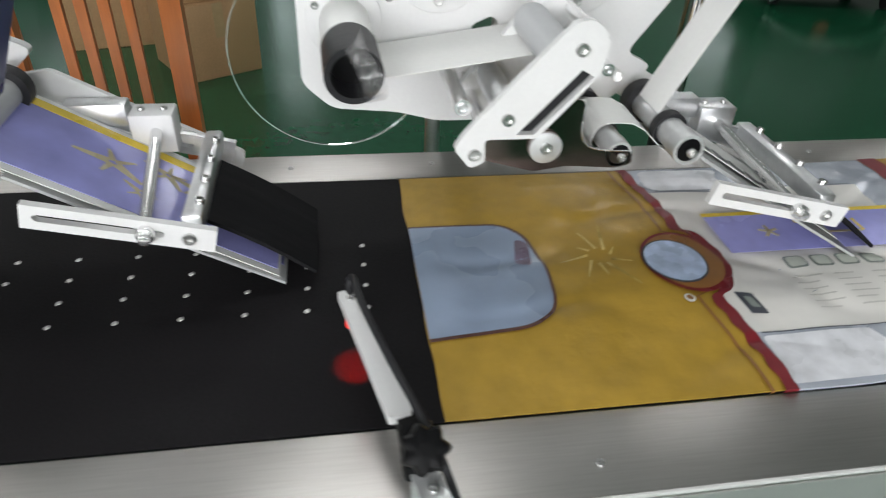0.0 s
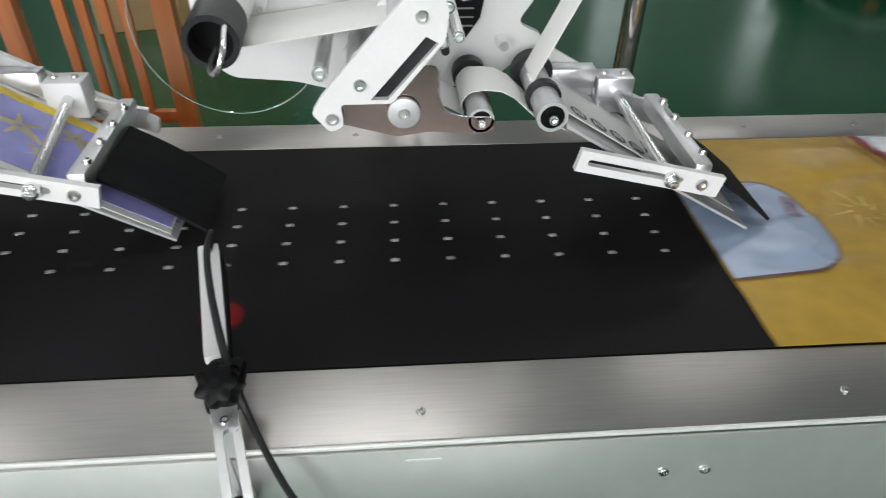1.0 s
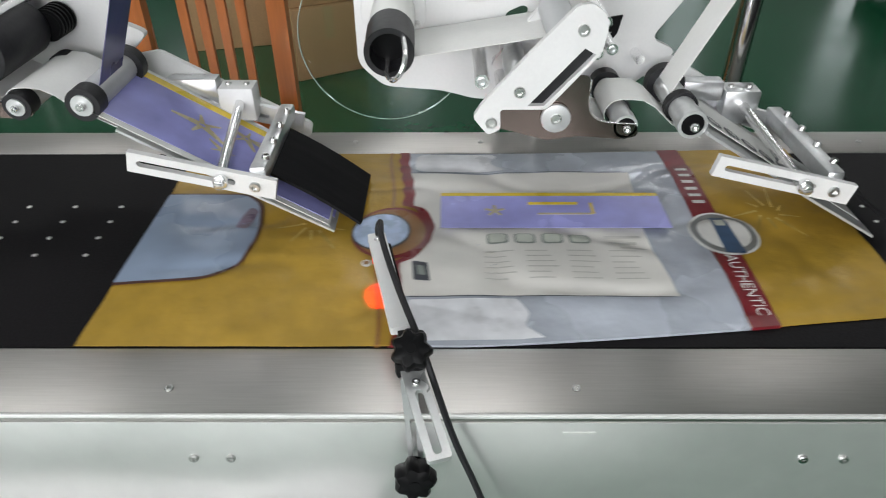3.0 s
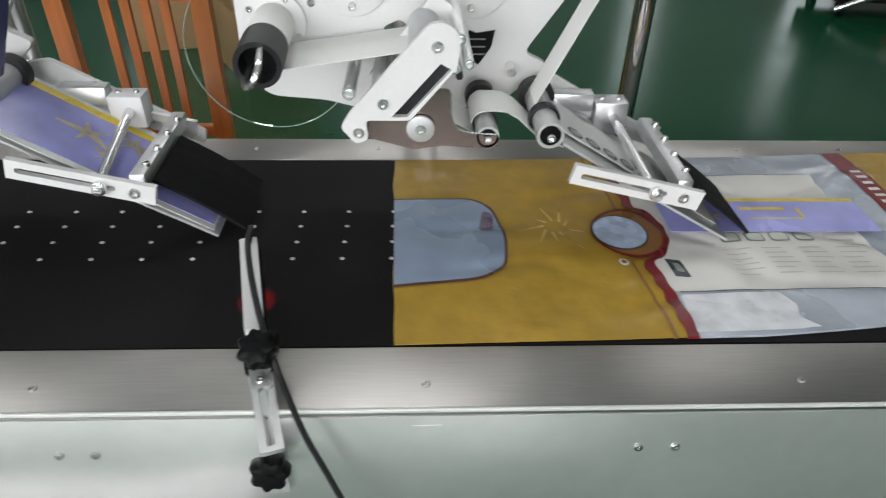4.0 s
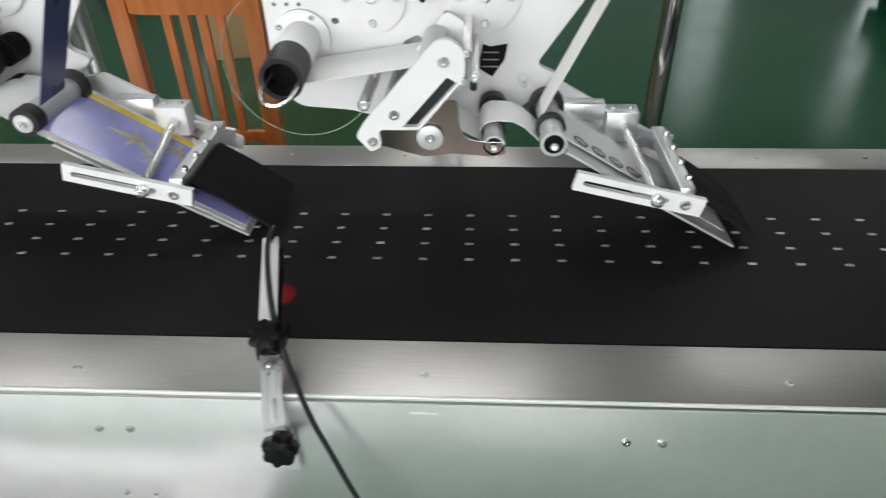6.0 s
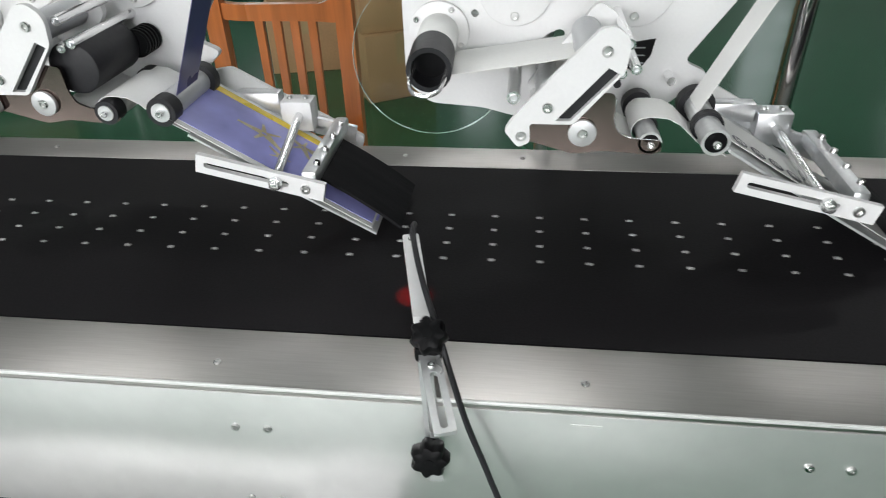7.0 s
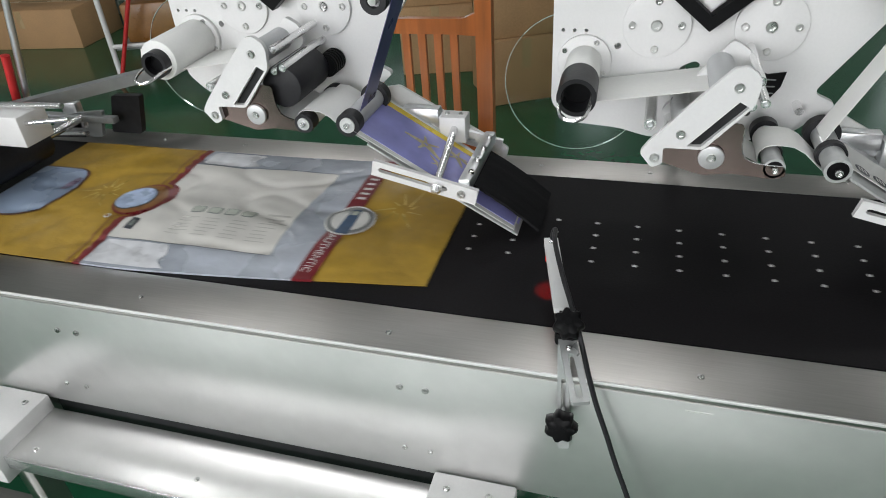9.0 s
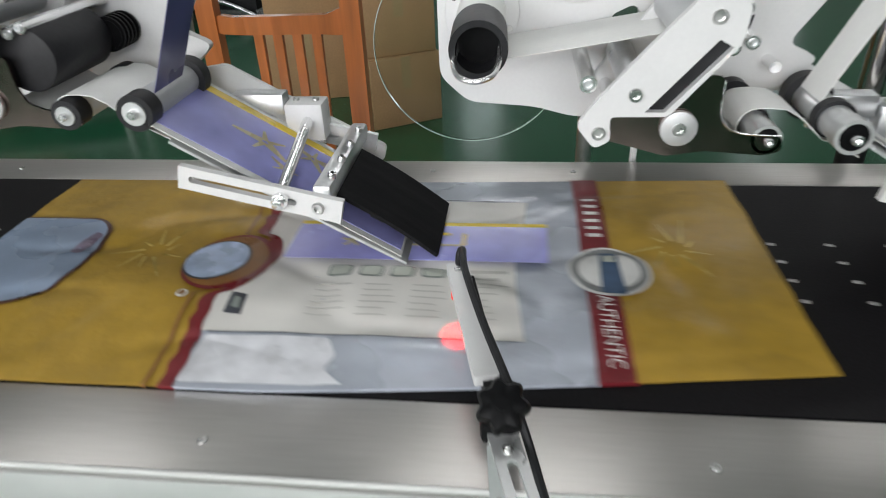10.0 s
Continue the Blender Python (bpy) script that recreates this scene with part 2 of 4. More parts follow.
def slot2(x0, z0, x1, z1, r, seg=6):
    """The outline of a slot with round ends."""
    a = math.atan2(z1 - z0, x1 - x0)
    out = [(x1 + r * math.cos(a - math.pi / 2 + math.pi * i / seg), z1 + r * math.sin(a - math.pi / 2 + math.pi * i / seg)) for i in range(seg + 1)]
    out += [(x0 + r * math.cos(a + math.pi / 2 + math.pi * i / seg), z0 + r * math.sin(a + math.pi / 2 + math.pi * i / seg)) for i in range(seg + 1)]
    return out


def strip(pts, y0, y1, thick=0.0008, bm=None, steps=1):
    """A band that follows points in x and z, as wide as y0 to y1."""
    bm = bm or bmesh.new()
    pts = [Vector(p) for p in pts]
    rows = []
    for i, p in enumerate(pts):
        d = (pts[min(i + 1, len(pts) - 1)] - pts[max(i - 1, 0)]).normalized()
        nrm = Vector((-d.y, d.x)) * thick / 2
        q = [p + nrm, p - nrm]
        rows.append([bm.verts.new((q[0].x, y0, q[0].y)), bm.verts.new((q[0].x, y1, q[0].y)), bm.verts.new((q[1].x, y1, q[1].y)), bm.verts.new((q[1].x, y0, q[1].y))])
    for a, b in zip(rows, rows[1:]):
        for k in range(4):
            bm.faces.new((a[k], a[(k + 1) % 4], b[(k + 1) % 4], b[k]))
    bm.faces.new(rows[0])
    bm.faces.new(rows[-1][::-1])
    bmesh.ops.recalc_face_normals(bm, faces=bm.faces[:])
    return bm


def arc2(cx, cz, r, a0, a1, seg=10):
    return [(cx + r * math.cos(radians(a0 + (a1 - a0) * i / seg)), cz + r * math.sin(radians(a0 + (a1 - a0) * i / seg))) for i in range(seg + 1)]


def wire(pts, r, seg=8, bm=None, closed=False):
    """A round wire or cable through points, smoothed."""
    bm = bm or bmesh.new()
    P = [Vector(p) for p in pts]
    Q = []
    for i in range(len(P) - 1):
        a, b, c, d = P[max(i - 1, 0)], P[i], P[i + 1], P[min(i + 2, len(P) - 1)]
        for s in range(6):
            t = s / 6
            Q.append(0.5 * ((2 * b) + (c - a) * t + (2 * a - 5 * b + 4 * c - d) * t * t + (3 * b - a - 3 * c + d) * t ** 3))
    Q.append(P[-1])
    rows = []
    for i, q in enumerate(Q):
        d = (Q[min(i + 1, len(Q) - 1)] - Q[max(i - 1, 0)]).normalized()
        m = d.to_track_quat("Z", "Y").to_matrix()
        rows.append([bm.verts.new(q + m @ Vector((r * math.cos(2 * math.pi * k / seg), r * math.sin(2 * math.pi * k / seg), 0))) for k in range(seg)])
    for a, b in zip(rows, rows[1:]):
        for k in range(seg):
            bm.faces.new((a[k], a[(k + 1) % seg], b[(k + 1) % seg], b[k]))
    bm.faces.new(rows[0][::-1])
    bm.faces.new(rows[-1])
    return bm


def screw(p, axis, r=0.0045, h=0.003, bm=None):
    """A socket-head screw: rounded head with a hexagon socket sunk into it."""
    bm = bm or bmesh.new()
    m = Matrix.Translation(p) @ Vector(axis).to_track_quat("Z", "Y").to_matrix().to_4x4()
    prof = [(1.0, 0.0, 18), (1.0, 0.7, 18), (0.86, 1.0, 18), (0.56, 1.0, 6), (0.52, 0.25, 6)]
    rings = []
    for k, hh, n in prof:
        ring = []
        for i in range(18):
            th = 2 * math.pi * i / 18
            rad = k * r if n == 18 else k * r * math.cos(math.pi / 6) / math.cos((th % (math.pi / 3)) - math.pi / 6)
            ring.append(bm.verts.new(m @ Vector((rad * math.cos(th), rad * math.sin(th), hh * h))))
        rings.append(ring)
    for a, b in zip(rings, rings[1:]):
        for i in range(18):
            bm.faces.new((a[i], a[(i + 1) % 18], b[(i + 1) % 18], b[i]))
    bm.faces.new(rings[-1])
    return bm


# ---- the room ----
X0, X1, Y0, Y1 = -7.0, 9.0, -5.0, 9.0
tagged(part("floor", box(X0, X1, Y0, Y1, -0.1, 0, 0), FLOOR), "glossy green epoxy factory floor", "floor", kind="structure")
tagged(part("ceiling", box(X0, X1, Y0, Y1, CEIL, CEIL + 0.1, 0), CEILP), "plain pale factory ceiling", "ceiling", kind="structure")
tagged(part("wall_west", box(X0 - 0.2, X0, Y0, Y1, 0, CEIL, 0), WALLP), "plain pale painted wall", "wall", kind="structure")
tagged(part("wall_east", box(X1, X1 + 0.2, Y0, Y1, 0, CEIL, 0), WALLP), "plain pale painted wall", "wall", kind="structure")
WINS = [(-4.2, -3.4), (-1.0, -0.4), (2.9, 3.5), (5.2, 6.0)]


def window_wall(name, wins, y0, first, z0, z1):
    outer = [(X0, 0), (X1, 0), (X1, CEIL), (X0, CEIL)]
    holes = [[(a, z0), (b, z0), (b, z1), (a, z1)] for a, b in wins]
    tagged(part(name, prism(outer, y0, y0 + 0.2, holes=holes), WALLP), "pale painted wall with assumed daylight windows", "wall", kind="structure")
    for i, (a, b) in enumerate(wins):
        w = thing("window_%d" % (first + i), "tall daylight window in a white frame, assumed out of view", "window", kind="structure")
        c = (a + b) / 2
        fr = prism([(a, z0), (b, z0), (b, z1), (a, z1)], y0 + 0.07, y0 + 0.13, holes=[[(a + 0.06, z0 + 0.06), (c - 0.03, z0 + 0.06), (c - 0.03, z1 - 0.06), (a + 0.06, z1 - 0.06)], [(c + 0.03, z0 + 0.06), (b - 0.06, z0 + 0.06), (b - 0.06, z1 - 0.06), (c + 0.03, z1 - 0.06)]])
        part("window_frame", fr, WHITE, w)
        for p, q in ((a + 0.06, c - 0.03), (c + 0.03, b - 0.06)):
            part("pane", box(p, q, y0 + 0.095, y0 + 0.105, z0 + 0.06, z1 - 0.06, 0), DAY, w)


# north windows are assumed from floor streaks; south ones are added to light fronts
window_wall("wall_north", WINS, Y1, 1, 0.9, 3.0)
window_wall("wall_south", SOUTH, Y0 - 0.2, 5, 1.1, 3.5)
for x, y in LAMPS:
    f = thing("ceiling_light", "long white fluorescent ceiling light", "ceiling light", pose(x, y, CEIL), group="ceiling lights")
    part("housing", box(-0.64, 0.64, -0.18, 0.18, -0.06, 0, 0.004), WHITE, f)
    part("diffuser", box(-0.6, 0.6, -0.15, 0.15, -0.085, -0.06, 0.004), TUBE, f)

# ---- the conveyor ----
BZ = 0.85
CXL, CXR = -2.3, 3.2
BELT_N, BELT_F = 0.055, 0.478
DRUM = 0.034
# travel of the belt in metres
TRAVEL = [(0, -0.237), (0.5, 0), (1, 0.236), (1.5, 0.47), (2, 0.718), (3.5, 1.42), (4, 1.646), (4.5, 1.881), (5, 2.135), (5.5, 2.351), (6, 2.604),
          (7.5, 3.311), (8, 3.564), (8.5, 3.8), (9, 4.032), (9.5, 4.264), (10, 4.5)]


def travel(t):
    return float(np.interp(t, [a for a, b in TRAVEL], [b for a, b in TRAVEL]))


def star_knob(parent, p, axis, r=0.021, h=0.02):
    """A star knob with seven lobes, a collar and a metal insert."""
    bm = bmesh.new()
    prof = [(0.86, 0.0), (1.0, 0.2), (1.0, 0.75), (0.86, 1.0), (0.5, 1.08)]
    seg = 56
    rings = []
    for k, hh in prof:
        rings.append([bm.verts.new((r * k * (0.89 + 0.11 * math.cos(7 * 2 * math.pi * i / seg)) * math.cos(2 * math.pi * i / seg), r * k * (0.89 + 0.11 * math.cos(7 * 2 * math.pi * i / seg)) * math.sin(2 * math.pi * i / seg), hh * h)) for i in range(seg)])
    for a, b in zip(rings, rings[1:]):
        for i in range(seg):
            bm.faces.new((a[i], a[(i + 1) % seg], b[(i + 1) % seg], b[i]))
    bm.faces.new(rings[0][::-1])
    bm.faces.new(rings[-1])
    cyl((0, 0, -0.008), (0, 0, 0.0), r * 0.5, 20, bm)
    m = Matrix.Translation(p) @ Vector(axis).to_track_quat("Z", "Y").to_matrix().to_4x4()
    k = part("star_knob", bm, PLASTIC, parent, "black plastic star knob", m)
    part("insert", cyl((0, 0, h), (0, 0, h * 1.12), r * 0.25, 14), PLASTIC, k, "moulded cap")
    return k


def conveyor():
    c = thing("conveyor", "stainless steel belt conveyor with a black perforated belt", "conveyor")
    part("belt", belt_mesh(), BELT, c, "black rubber belt")
    part("near_rail", box(CXL, CXR, -0.03, BELT_N, 0.838, BZ, 0.002), STEEL, c, "brushed steel top rail")
    part("far_rail", box(CXL, CXR, BELT_F, 0.552, 0.838, BZ, 0.002), STEEL, c, "brushed steel top rail")
    part("near_side_panel", box(CXL, CXR, -0.0305, -0.026, 0.618, 0.8375, 0.001), STEEL_SIDE, c, "polished stainless side panel")
    part("far_side_panel", box(CXL, CXR, 0.548, 0.5525, 0.635, 0.8375, 0.001), STEEL_SIDE, c, "polished stainless side panel")
    part("rail_lip", box(CXL, CXR, -0.0335, -0.0302, 0.8462, BZ + 0.0008, 0.001), LIP, c, "folded edge, its lit line put into the colour")
    part("slide_plate", box(CXL + 0.04, CXR - 0.04, BELT_N + 0.01, BELT_F - 0.01, 0.825, 0.845, 0.001), STEEL, c)
    for x in (CXL, CXR):
        part("drum", cyl((x, BELT_N + 0.004, BZ - DRUM), (x, BELT_F - 0.004, BZ - DRUM), DRUM - 0.004, 32), ALU, c)
    for i in range(-6, 9):
        x = i * 0.388
        if CXL < x < CXR:
            part("rail_screw", screw((x, 0.0, BZ), (0, 0, 1), 0.0042, 0.0022), BOLT, c)
    for x in (-1.1, -0.9, -0.267, -0.07, 0.524, 0.70, 0.8, 0.9, 1.0):
        part("rail_screw", screw((x, 0.515, BZ), (0, 0, 1), 0.004, 0.002), BOLT, c)
    for x in (-0.93, -0.895, -0.369, -0.333, 0.221, 0.26, 0.8, 0.84):
        part("side_screw", screw((x, -0.0305, 0.786), (0, -1, 0), 0.0048, 0.003), BOLT, c)
    for x in (-0.968, -0.928, -0.373, -0.335):
        part("side_screw", screw((x, -0.0305, 0.665), (0, -1, 0), 0.004, 0.0025), BOLT, c)
    part("slot", box(-0.014, 0.016, -0.0312, -0.03, 0.8225, 0.825, 0), LIP, c)
    # stand
    for x in (-1.6, -0.1, 1.4, 2.9):
        for y in (0.0, 0.52):
            part("leg", box(x - 0.02, x + 0.02, y - 0.02, y + 0.02, 0.03, 0.64, 0.003), STEEL, c)
            part("foot", cyl((x, y, 0), (x, y, 0.032), 0.03, 20), RUBBER, c)
    for y in (0.0, 0.52):
        part("stretcher", box(CXL + 0.5, CXR - 0.2, y - 0.015, y + 0.015, 0.16, 0.2, 0.002), STEEL, c)
    return c


def belt_mesh():
    bm = bmesh.new()
    path = [(CXL, BZ), (CXR, BZ)] + arc2(CXR, BZ - DRUM, DRUM, 85, -85, 12) + [(CXR, BZ - 2 * DRUM), (CXL, BZ - 2 * DRUM)] + arc2(CXL, BZ - DRUM, DRUM, 265, 95, 12)
    rows = []
    for x, z in path:
        cx = min(max(x, CXL), CXR)
        n = Vector((x - cx, z - (BZ - DRUM))).normalized()
        q = Vector((x, z)) - n * 0.003
        rows.append([bm.verts.new((x, BELT_N + 0.002, z)), bm.verts.new((x, BELT_F - 0.002, z)), bm.verts.new((q.x, BELT_F - 0.002, q.y)), bm.verts.new((q.x, BELT_N + 0.002, q.y))])
    for i in range(len(rows)):
        a, b = rows[i], rows[(i + 1) % len(rows)]
        for k in range(4):
            bm.faces.new((a[k], a[(k + 1) % 4], b[(k + 1) % 4], b[k]))
    bmesh.ops.recalc_face_normals(bm, faces=bm.faces[:])
    return bm


CONV = conveyor()
RUN = CXR - CXL
LOOP = 2 * RUN + 2 * math.pi * DRUM
ROW_Y = 0.2145
N_ROWS = round(LOOP / 0.0624)


def loop_pose(s):
    """The pose of a row of holes after s metres along the belt, from the left end of its upper run."""
    s %= LOOP
    r = DRUM + 0.0006
    if s < RUN:
        return pose(CXL + s, ROW_Y, BZ - DRUM + r)
    s -= RUN
    if s < math.pi * DRUM:
        a = s / DRUM
        return pose(CXR + r * math.sin(a), ROW_Y, BZ - DRUM + r * math.cos(a), 0, math.degrees(a), 0)
    s -= math.pi * DRUM
    if s < RUN:
        return pose(CXR - s, ROW_Y, BZ - DRUM - r, 0, 180, 0)
    s -= RUN
    a = math.pi + s / DRUM
    return pose(CXL + r * math.sin(a), ROW_Y, BZ - DRUM + r * math.cos(a), 0, math.degrees(a), 0)


HOLE_ROWS = []


def hole_rows():
    bm = bmesh.new()
    vs = [bm.verts.new((x, z, 0)) for x, z in ring2(0, 0, 0.0027, 12)]
    bm.faces.new(vs)
    wl = [bm.verts.new((x, z, -0.0012)) for x, z in ring2(0, 0, 0.0032, 12)]
    for i in range(12):
        bm.faces.new((vs[i], wl[i], wl[(i + 1) % 12], vs[(i + 1) % 12]))
    first = part("belt_hole", bm, HOLE, CONV, "small bright hole in the belt")
    for i in range(N_ROWS):
        o = first if i == 0 else new("belt_hole", first.data)
        o.parent = CONV
        for k in (1, 2, 3):
            p = new("belt_hole", first.data)
            p.parent = o
            p.matrix_basis = pose(0, 0.0367 * k, 0)
        # one row passes x = 0.137 when the belt has gone 2.135 m
        HOLE_ROWS.append((o, 0.137 - CXL - 2.135 + i * LOOP / N_ROWS))


hole_rows()


# ---- the lower cabinet and tray ----
def lower_tray():
    t = thing("drip_tray", "folded stainless tray under the conveyor side", "tray")
    part("tray_top", box(-1.02, -0.33, -0.144, -0.036, 0.592, 0.6, 0.002), STEEL_SIDE, t)
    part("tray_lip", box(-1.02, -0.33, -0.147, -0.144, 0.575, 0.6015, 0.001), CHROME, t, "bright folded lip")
    # added dark box that paints the shadow in the gap above the tray
    part("gap_shade", box(-1.02, -0.33, -0.024, -0.01, 0.5, 0.64, 0.001), DARK, t)
    for x, y in ((-0.98, -0.12), (-0.685, -0.11)):
        part("rivet", screw((x, y, 0.6), (0, 0, 1), 0.004, 0.002), BOLT, t)
    for x0, x1 in ((-1.13, -1.02), (-0.33, -0.21)):
        part("bracket", box(x0, x1, -0.16, -0.034, 0.55, 0.63, 0.004), WHITE, t, "white painted bracket")
        for dx in (0.025, 0.085):
            part("bolt", screw((x0 + dx, -0.13, 0.63), (0, 0, 1), 0.005, 0.003), BOLT, t)
            part("bolt", screw((x0 + dx, -0.06, 0.63), (0, 0, 1), 0.005, 0.003), BOLT, t)
    part("hanger", box(-1.1, -0.25, -0.02, 0.02, 0.4, 0.592, 0.002), STEEL, t)
    for x in (-1.08, -0.27):
        part("leg", box(x - 0.02, x + 0.02, -0.1, -0.06, 0.0, 0.55, 0.002), STEEL, t)


lower_tray()


# ---- the labelling heads ----
CLIPS = []


def label_head(dx, dy, violet):
    name = "lavender" if violet else "white"
    h = thing("labelling_head", "white labelling head with " + name + " label web and steel rollers", "labelling machine", pose(dx - (0.014 if violet else 0), dy, 0.02 if violet else 0))
    off = pose(0.014, 0, -0.02) if violet else pose(0, 0, 0)

    def clamp(nm, bm, mt, parent, lb=""):
        return part(nm, bm, mt, parent, lb, off)

    # main plate
    outline = rounded([(-0.237, 1.42), (-0.237, 1.02), (-0.205, 0.99), (-0.13, 0.984), (-0.085, 0.972), (0.05, 0.972), (0.112, 0.985), (0.17, 1.036), (0.134, 1.052), (0.19, 1.135), (0.30, 1.30), (0.30, 1.42)], 0.012)
    holes = [ring2(-0.141, 1.113, 0.005), slot2(-0.043, 1.079, -0.03, 1.085, 0.008)]
    holes += [ring2(x, 1.135, 0.0028, 10) for x in (-0.222, -0.205, -0.188)]
    part("main_plate", prism(outline, 0.40, 0.412, holes=holes), WHITE, h, "white painted main plate")
    part("back_cover", box(-0.2, 0.03, 0.414, 0.6, 1.1, 1.4, 0.006), WHITE, h)
    for cx in (-0.089, 0.062):
        disc = part("hub_flange", cyl((cx, 0.394, 1.145), (cx, 0.4, 1.145), 0.047, 40, bevel=0.001), WHITE, h, "round white hub flange")
        for ox, oz, r in ((0.034, 0, 0.0055), (-0.034, 0, 0.0055), (0, 0.034, 0.0055), (0, -0.034, 0.0055), (0, 0, 0.008)):
            part("bolt", screw((cx + ox, 0.394, 1.145 + oz), (0, -1, 0), r, 0.004), BOLT, disc)
    part("dark_bracket", prism([(-0.125, 1.232), (-0.019, 1.143), (0.085, 1.232), (0.068, 1.24), (-0.019, 1.164), (-0.106, 1.24)], 0.372, 0.3935), PLASTIC, h, "black angled bracket")
    part("bracket_insert", prism([(-0.1, 1.24), (-0.019, 1.17), (0.062, 1.24)], 0.384, 0.3935), WHITE, h)
    part("round_boss", cyl((-0.188, 0.392, 1.09), (-0.188, 0.4, 1.09), 0.04, 32, bevel=0.001), WHITE, h)
    for a in (60, 150, 240, 330):
        part("bolt", screw((-0.188 + 0.034 * math.cos(radians(a)), 0.392, 1.09 + 0.034 * math.sin(radians(a))), (0, -1, 0), 0.004, 0.003), BOLT, h)
    # rewind spool
    reach, paper_r, core_r = (0.272, 0.033, 0.022) if violet else (0.312, 0.026, 0.027)
    part("spool_sleeve", cyl((-0.188, 0.392, 1.09), (-0.186, reach, 1.088), paper_r, 36, bevel=0.002), PAPER, h, "white paper wound on the spool")
    part("spool", tube((-0.186, 0.314, 1.088), (-0.184, 0.255, 1.085), core_r, core_r - 0.006, 36), RUBBER, h, "black rewind spool")
    part("spool_core", cyl((-0.186, 0.30, 1.088), (-0.1855, 0.285 if not violet else 0.268, 1.087), core_r - 0.005, 30), PLASTIC, h)
    clip = part("wire_clip", wire([(-0.205, 0.30, 1.08), (-0.206, 0.25, 1.078), (-0.200, 0.222, 1.072), (-0.185, 0.214, 1.069), (-0.170, 0.222, 1.072), (-0.165, 0.25, 1.078), (-0.166, 0.30, 1.08)], 0.0026, 8), CHROME, h, "bent chrome wire clip")
    if not violet:
        CLIPS.append(clip)
    part("clear_disc", tube((-0.2024, 0.4135, 1.048), (-0.2024, 0.4165, 1.048), 0.1108, 0.03, 72), CLEAR, h, "clear acrylic web disc")
    part("disc_rim", tube((-0.2024, 0.4133, 1.048), (-0.2024, 0.4167, 1.048), 0.1116, 0.111, 72), EDGE, h, "pale disc rim")
    # liner from the spool to the drive
    part("liner", strip([(-0.19, 1.064), (-0.10, 1.077), (-0.03, 1.088), (0.0, 1.092)], 0.29, 0.385), PAPER, h, "white paper liner")
    # drive arm
    arm = rounded([(-0.095, 1.022), (-0.085, 1.038), (-0.038, 1.092), (0.006, 1.14), (0.021, 1.142), (0.035, 1.132), (0.039, 1.121), (0.036, 1.0935), (-0.016, 1.031), (-0.066, 1.031), (-0.064, 1.008), (-0.078, 1.001)], 0.005)
    slot = [(0.0297, 1.0908), (0.0177, 1.0975), (-0.0365, 1.0352), (-0.0193, 1.0352)]
    a = part("drive_arm", prism(arm, 0.232, 0.24, holes=[slot]), WHITE_B, h, "white painted drive arm")
    for x, z in ((0.014, 1.116), (-0.046, 1.051), (-0.075, 1.016)):
        part("bolt", screw((x, 0.232, z), (0, -1, 0), 0.0062, 0.004), BOLT, a)
    back = rounded([(-0.002, 1.122), (0.012, 1.14), (0.036, 1.126), (0.04, 1.10), (-0.03, 1.026), (-0.062, 1.024), (-0.07, 1.036)], 0.008)
    part("back_arm", prism(back, 0.35, 0.36), WHITE_B, h)
    # dark sheet behind the arm's slot, in place of the shade inside it
    part("slot_shade", prism([(0.0325, 1.0925), (0.016, 1.1), (-0.04, 1.0335), (-0.0175, 1.0335)], 0.2402, 0.2416), DARK, h)
    part("drive_roller", cyl((0.0, 0.243, 1.105), (0.0, 0.35, 1.105), 0.018, 30), PAPER_GREY, h, "grey drive roller")
    part("nip_roller", cyl((-0.047, 0.243, 1.06), (-0.047, 0.35, 1.06), 0.013, 26), ALU, h, "bare metal nip roller")
    for x, z, r in ((-0.085, 1.055, 0.008), (-0.058, 1.025, 0.007), (0.04, 1.118, 0.006), (0.035, 1.085, 0.006), (0.05, 1.09, 0.006)):
        b = part("standoff", cyl((x, 0.25, z), (x, 0.40, z), r, 18), CHROME, h, "turned steel standoff")
        part("cap", screw((x, 0.25, z), (0, -1, 0), r * 0.6, 0.003), ALU, b)
    if not violet:
        # the plate is not cut here; a dark sheet gives the opening's shade
        win = part("opening_shade", prism([(0.054, 1.048), (0.06, 1.082), (0.07, 1.078), (0.094, 1.082), (0.09, 1.06), (0.074, 1.036)], 0.397, 0.3995), PLASTIC, h, "dark sheet standing in for a shaded slotted opening")
        for i in range(3):
            part("slat", box(0.06, 0.082, 0.395, 0.3968, 1.05 + 0.01 * i, 1.0515 + 0.01 * i), GREY, win)
        part("stop_pin", cyl((0.048, 0.37, 1.03), (0.048, 0.4, 1.03), 0.005, 14), DARK, h)
        part("stop_pin", cyl((0.116, 0.37, 1.035), (0.116, 0.4, 1.035), 0.006, 14), CHROME, h)
    else:
        part("motor_knob", cyl((0.068, 0.36, 1.058), (0.068, 0.40, 1.058), 0.016, 20), PLASTIC, h, "black ribbed motor end")
    for i in range(5 if violet else 0):
        part("rib", tube((0.068, 0.361 + i * 0.008, 1.058), (0.068, 0.364 + i * 0.008, 1.058), 0.0195, 0.015, 22), PLASTIC, h)
    # swing plate of bare steel
    swing = rounded([(-0.084, 1.024), (-0.069, 1.028), (-0.017, 1.03), (-0.002, 1.049), (0.004, 1.066), (0.03, 1.064), (0.031, 1.034), (0.037, 1.018), (0.054, 1.011), (0.088, 1.009), (0.09, 0.995), (0.074, 0.991), (0.022, 0.995), (-0.012, 0.99), (-0.062, 1.004), (-0.08, 1.008)], 0.005)
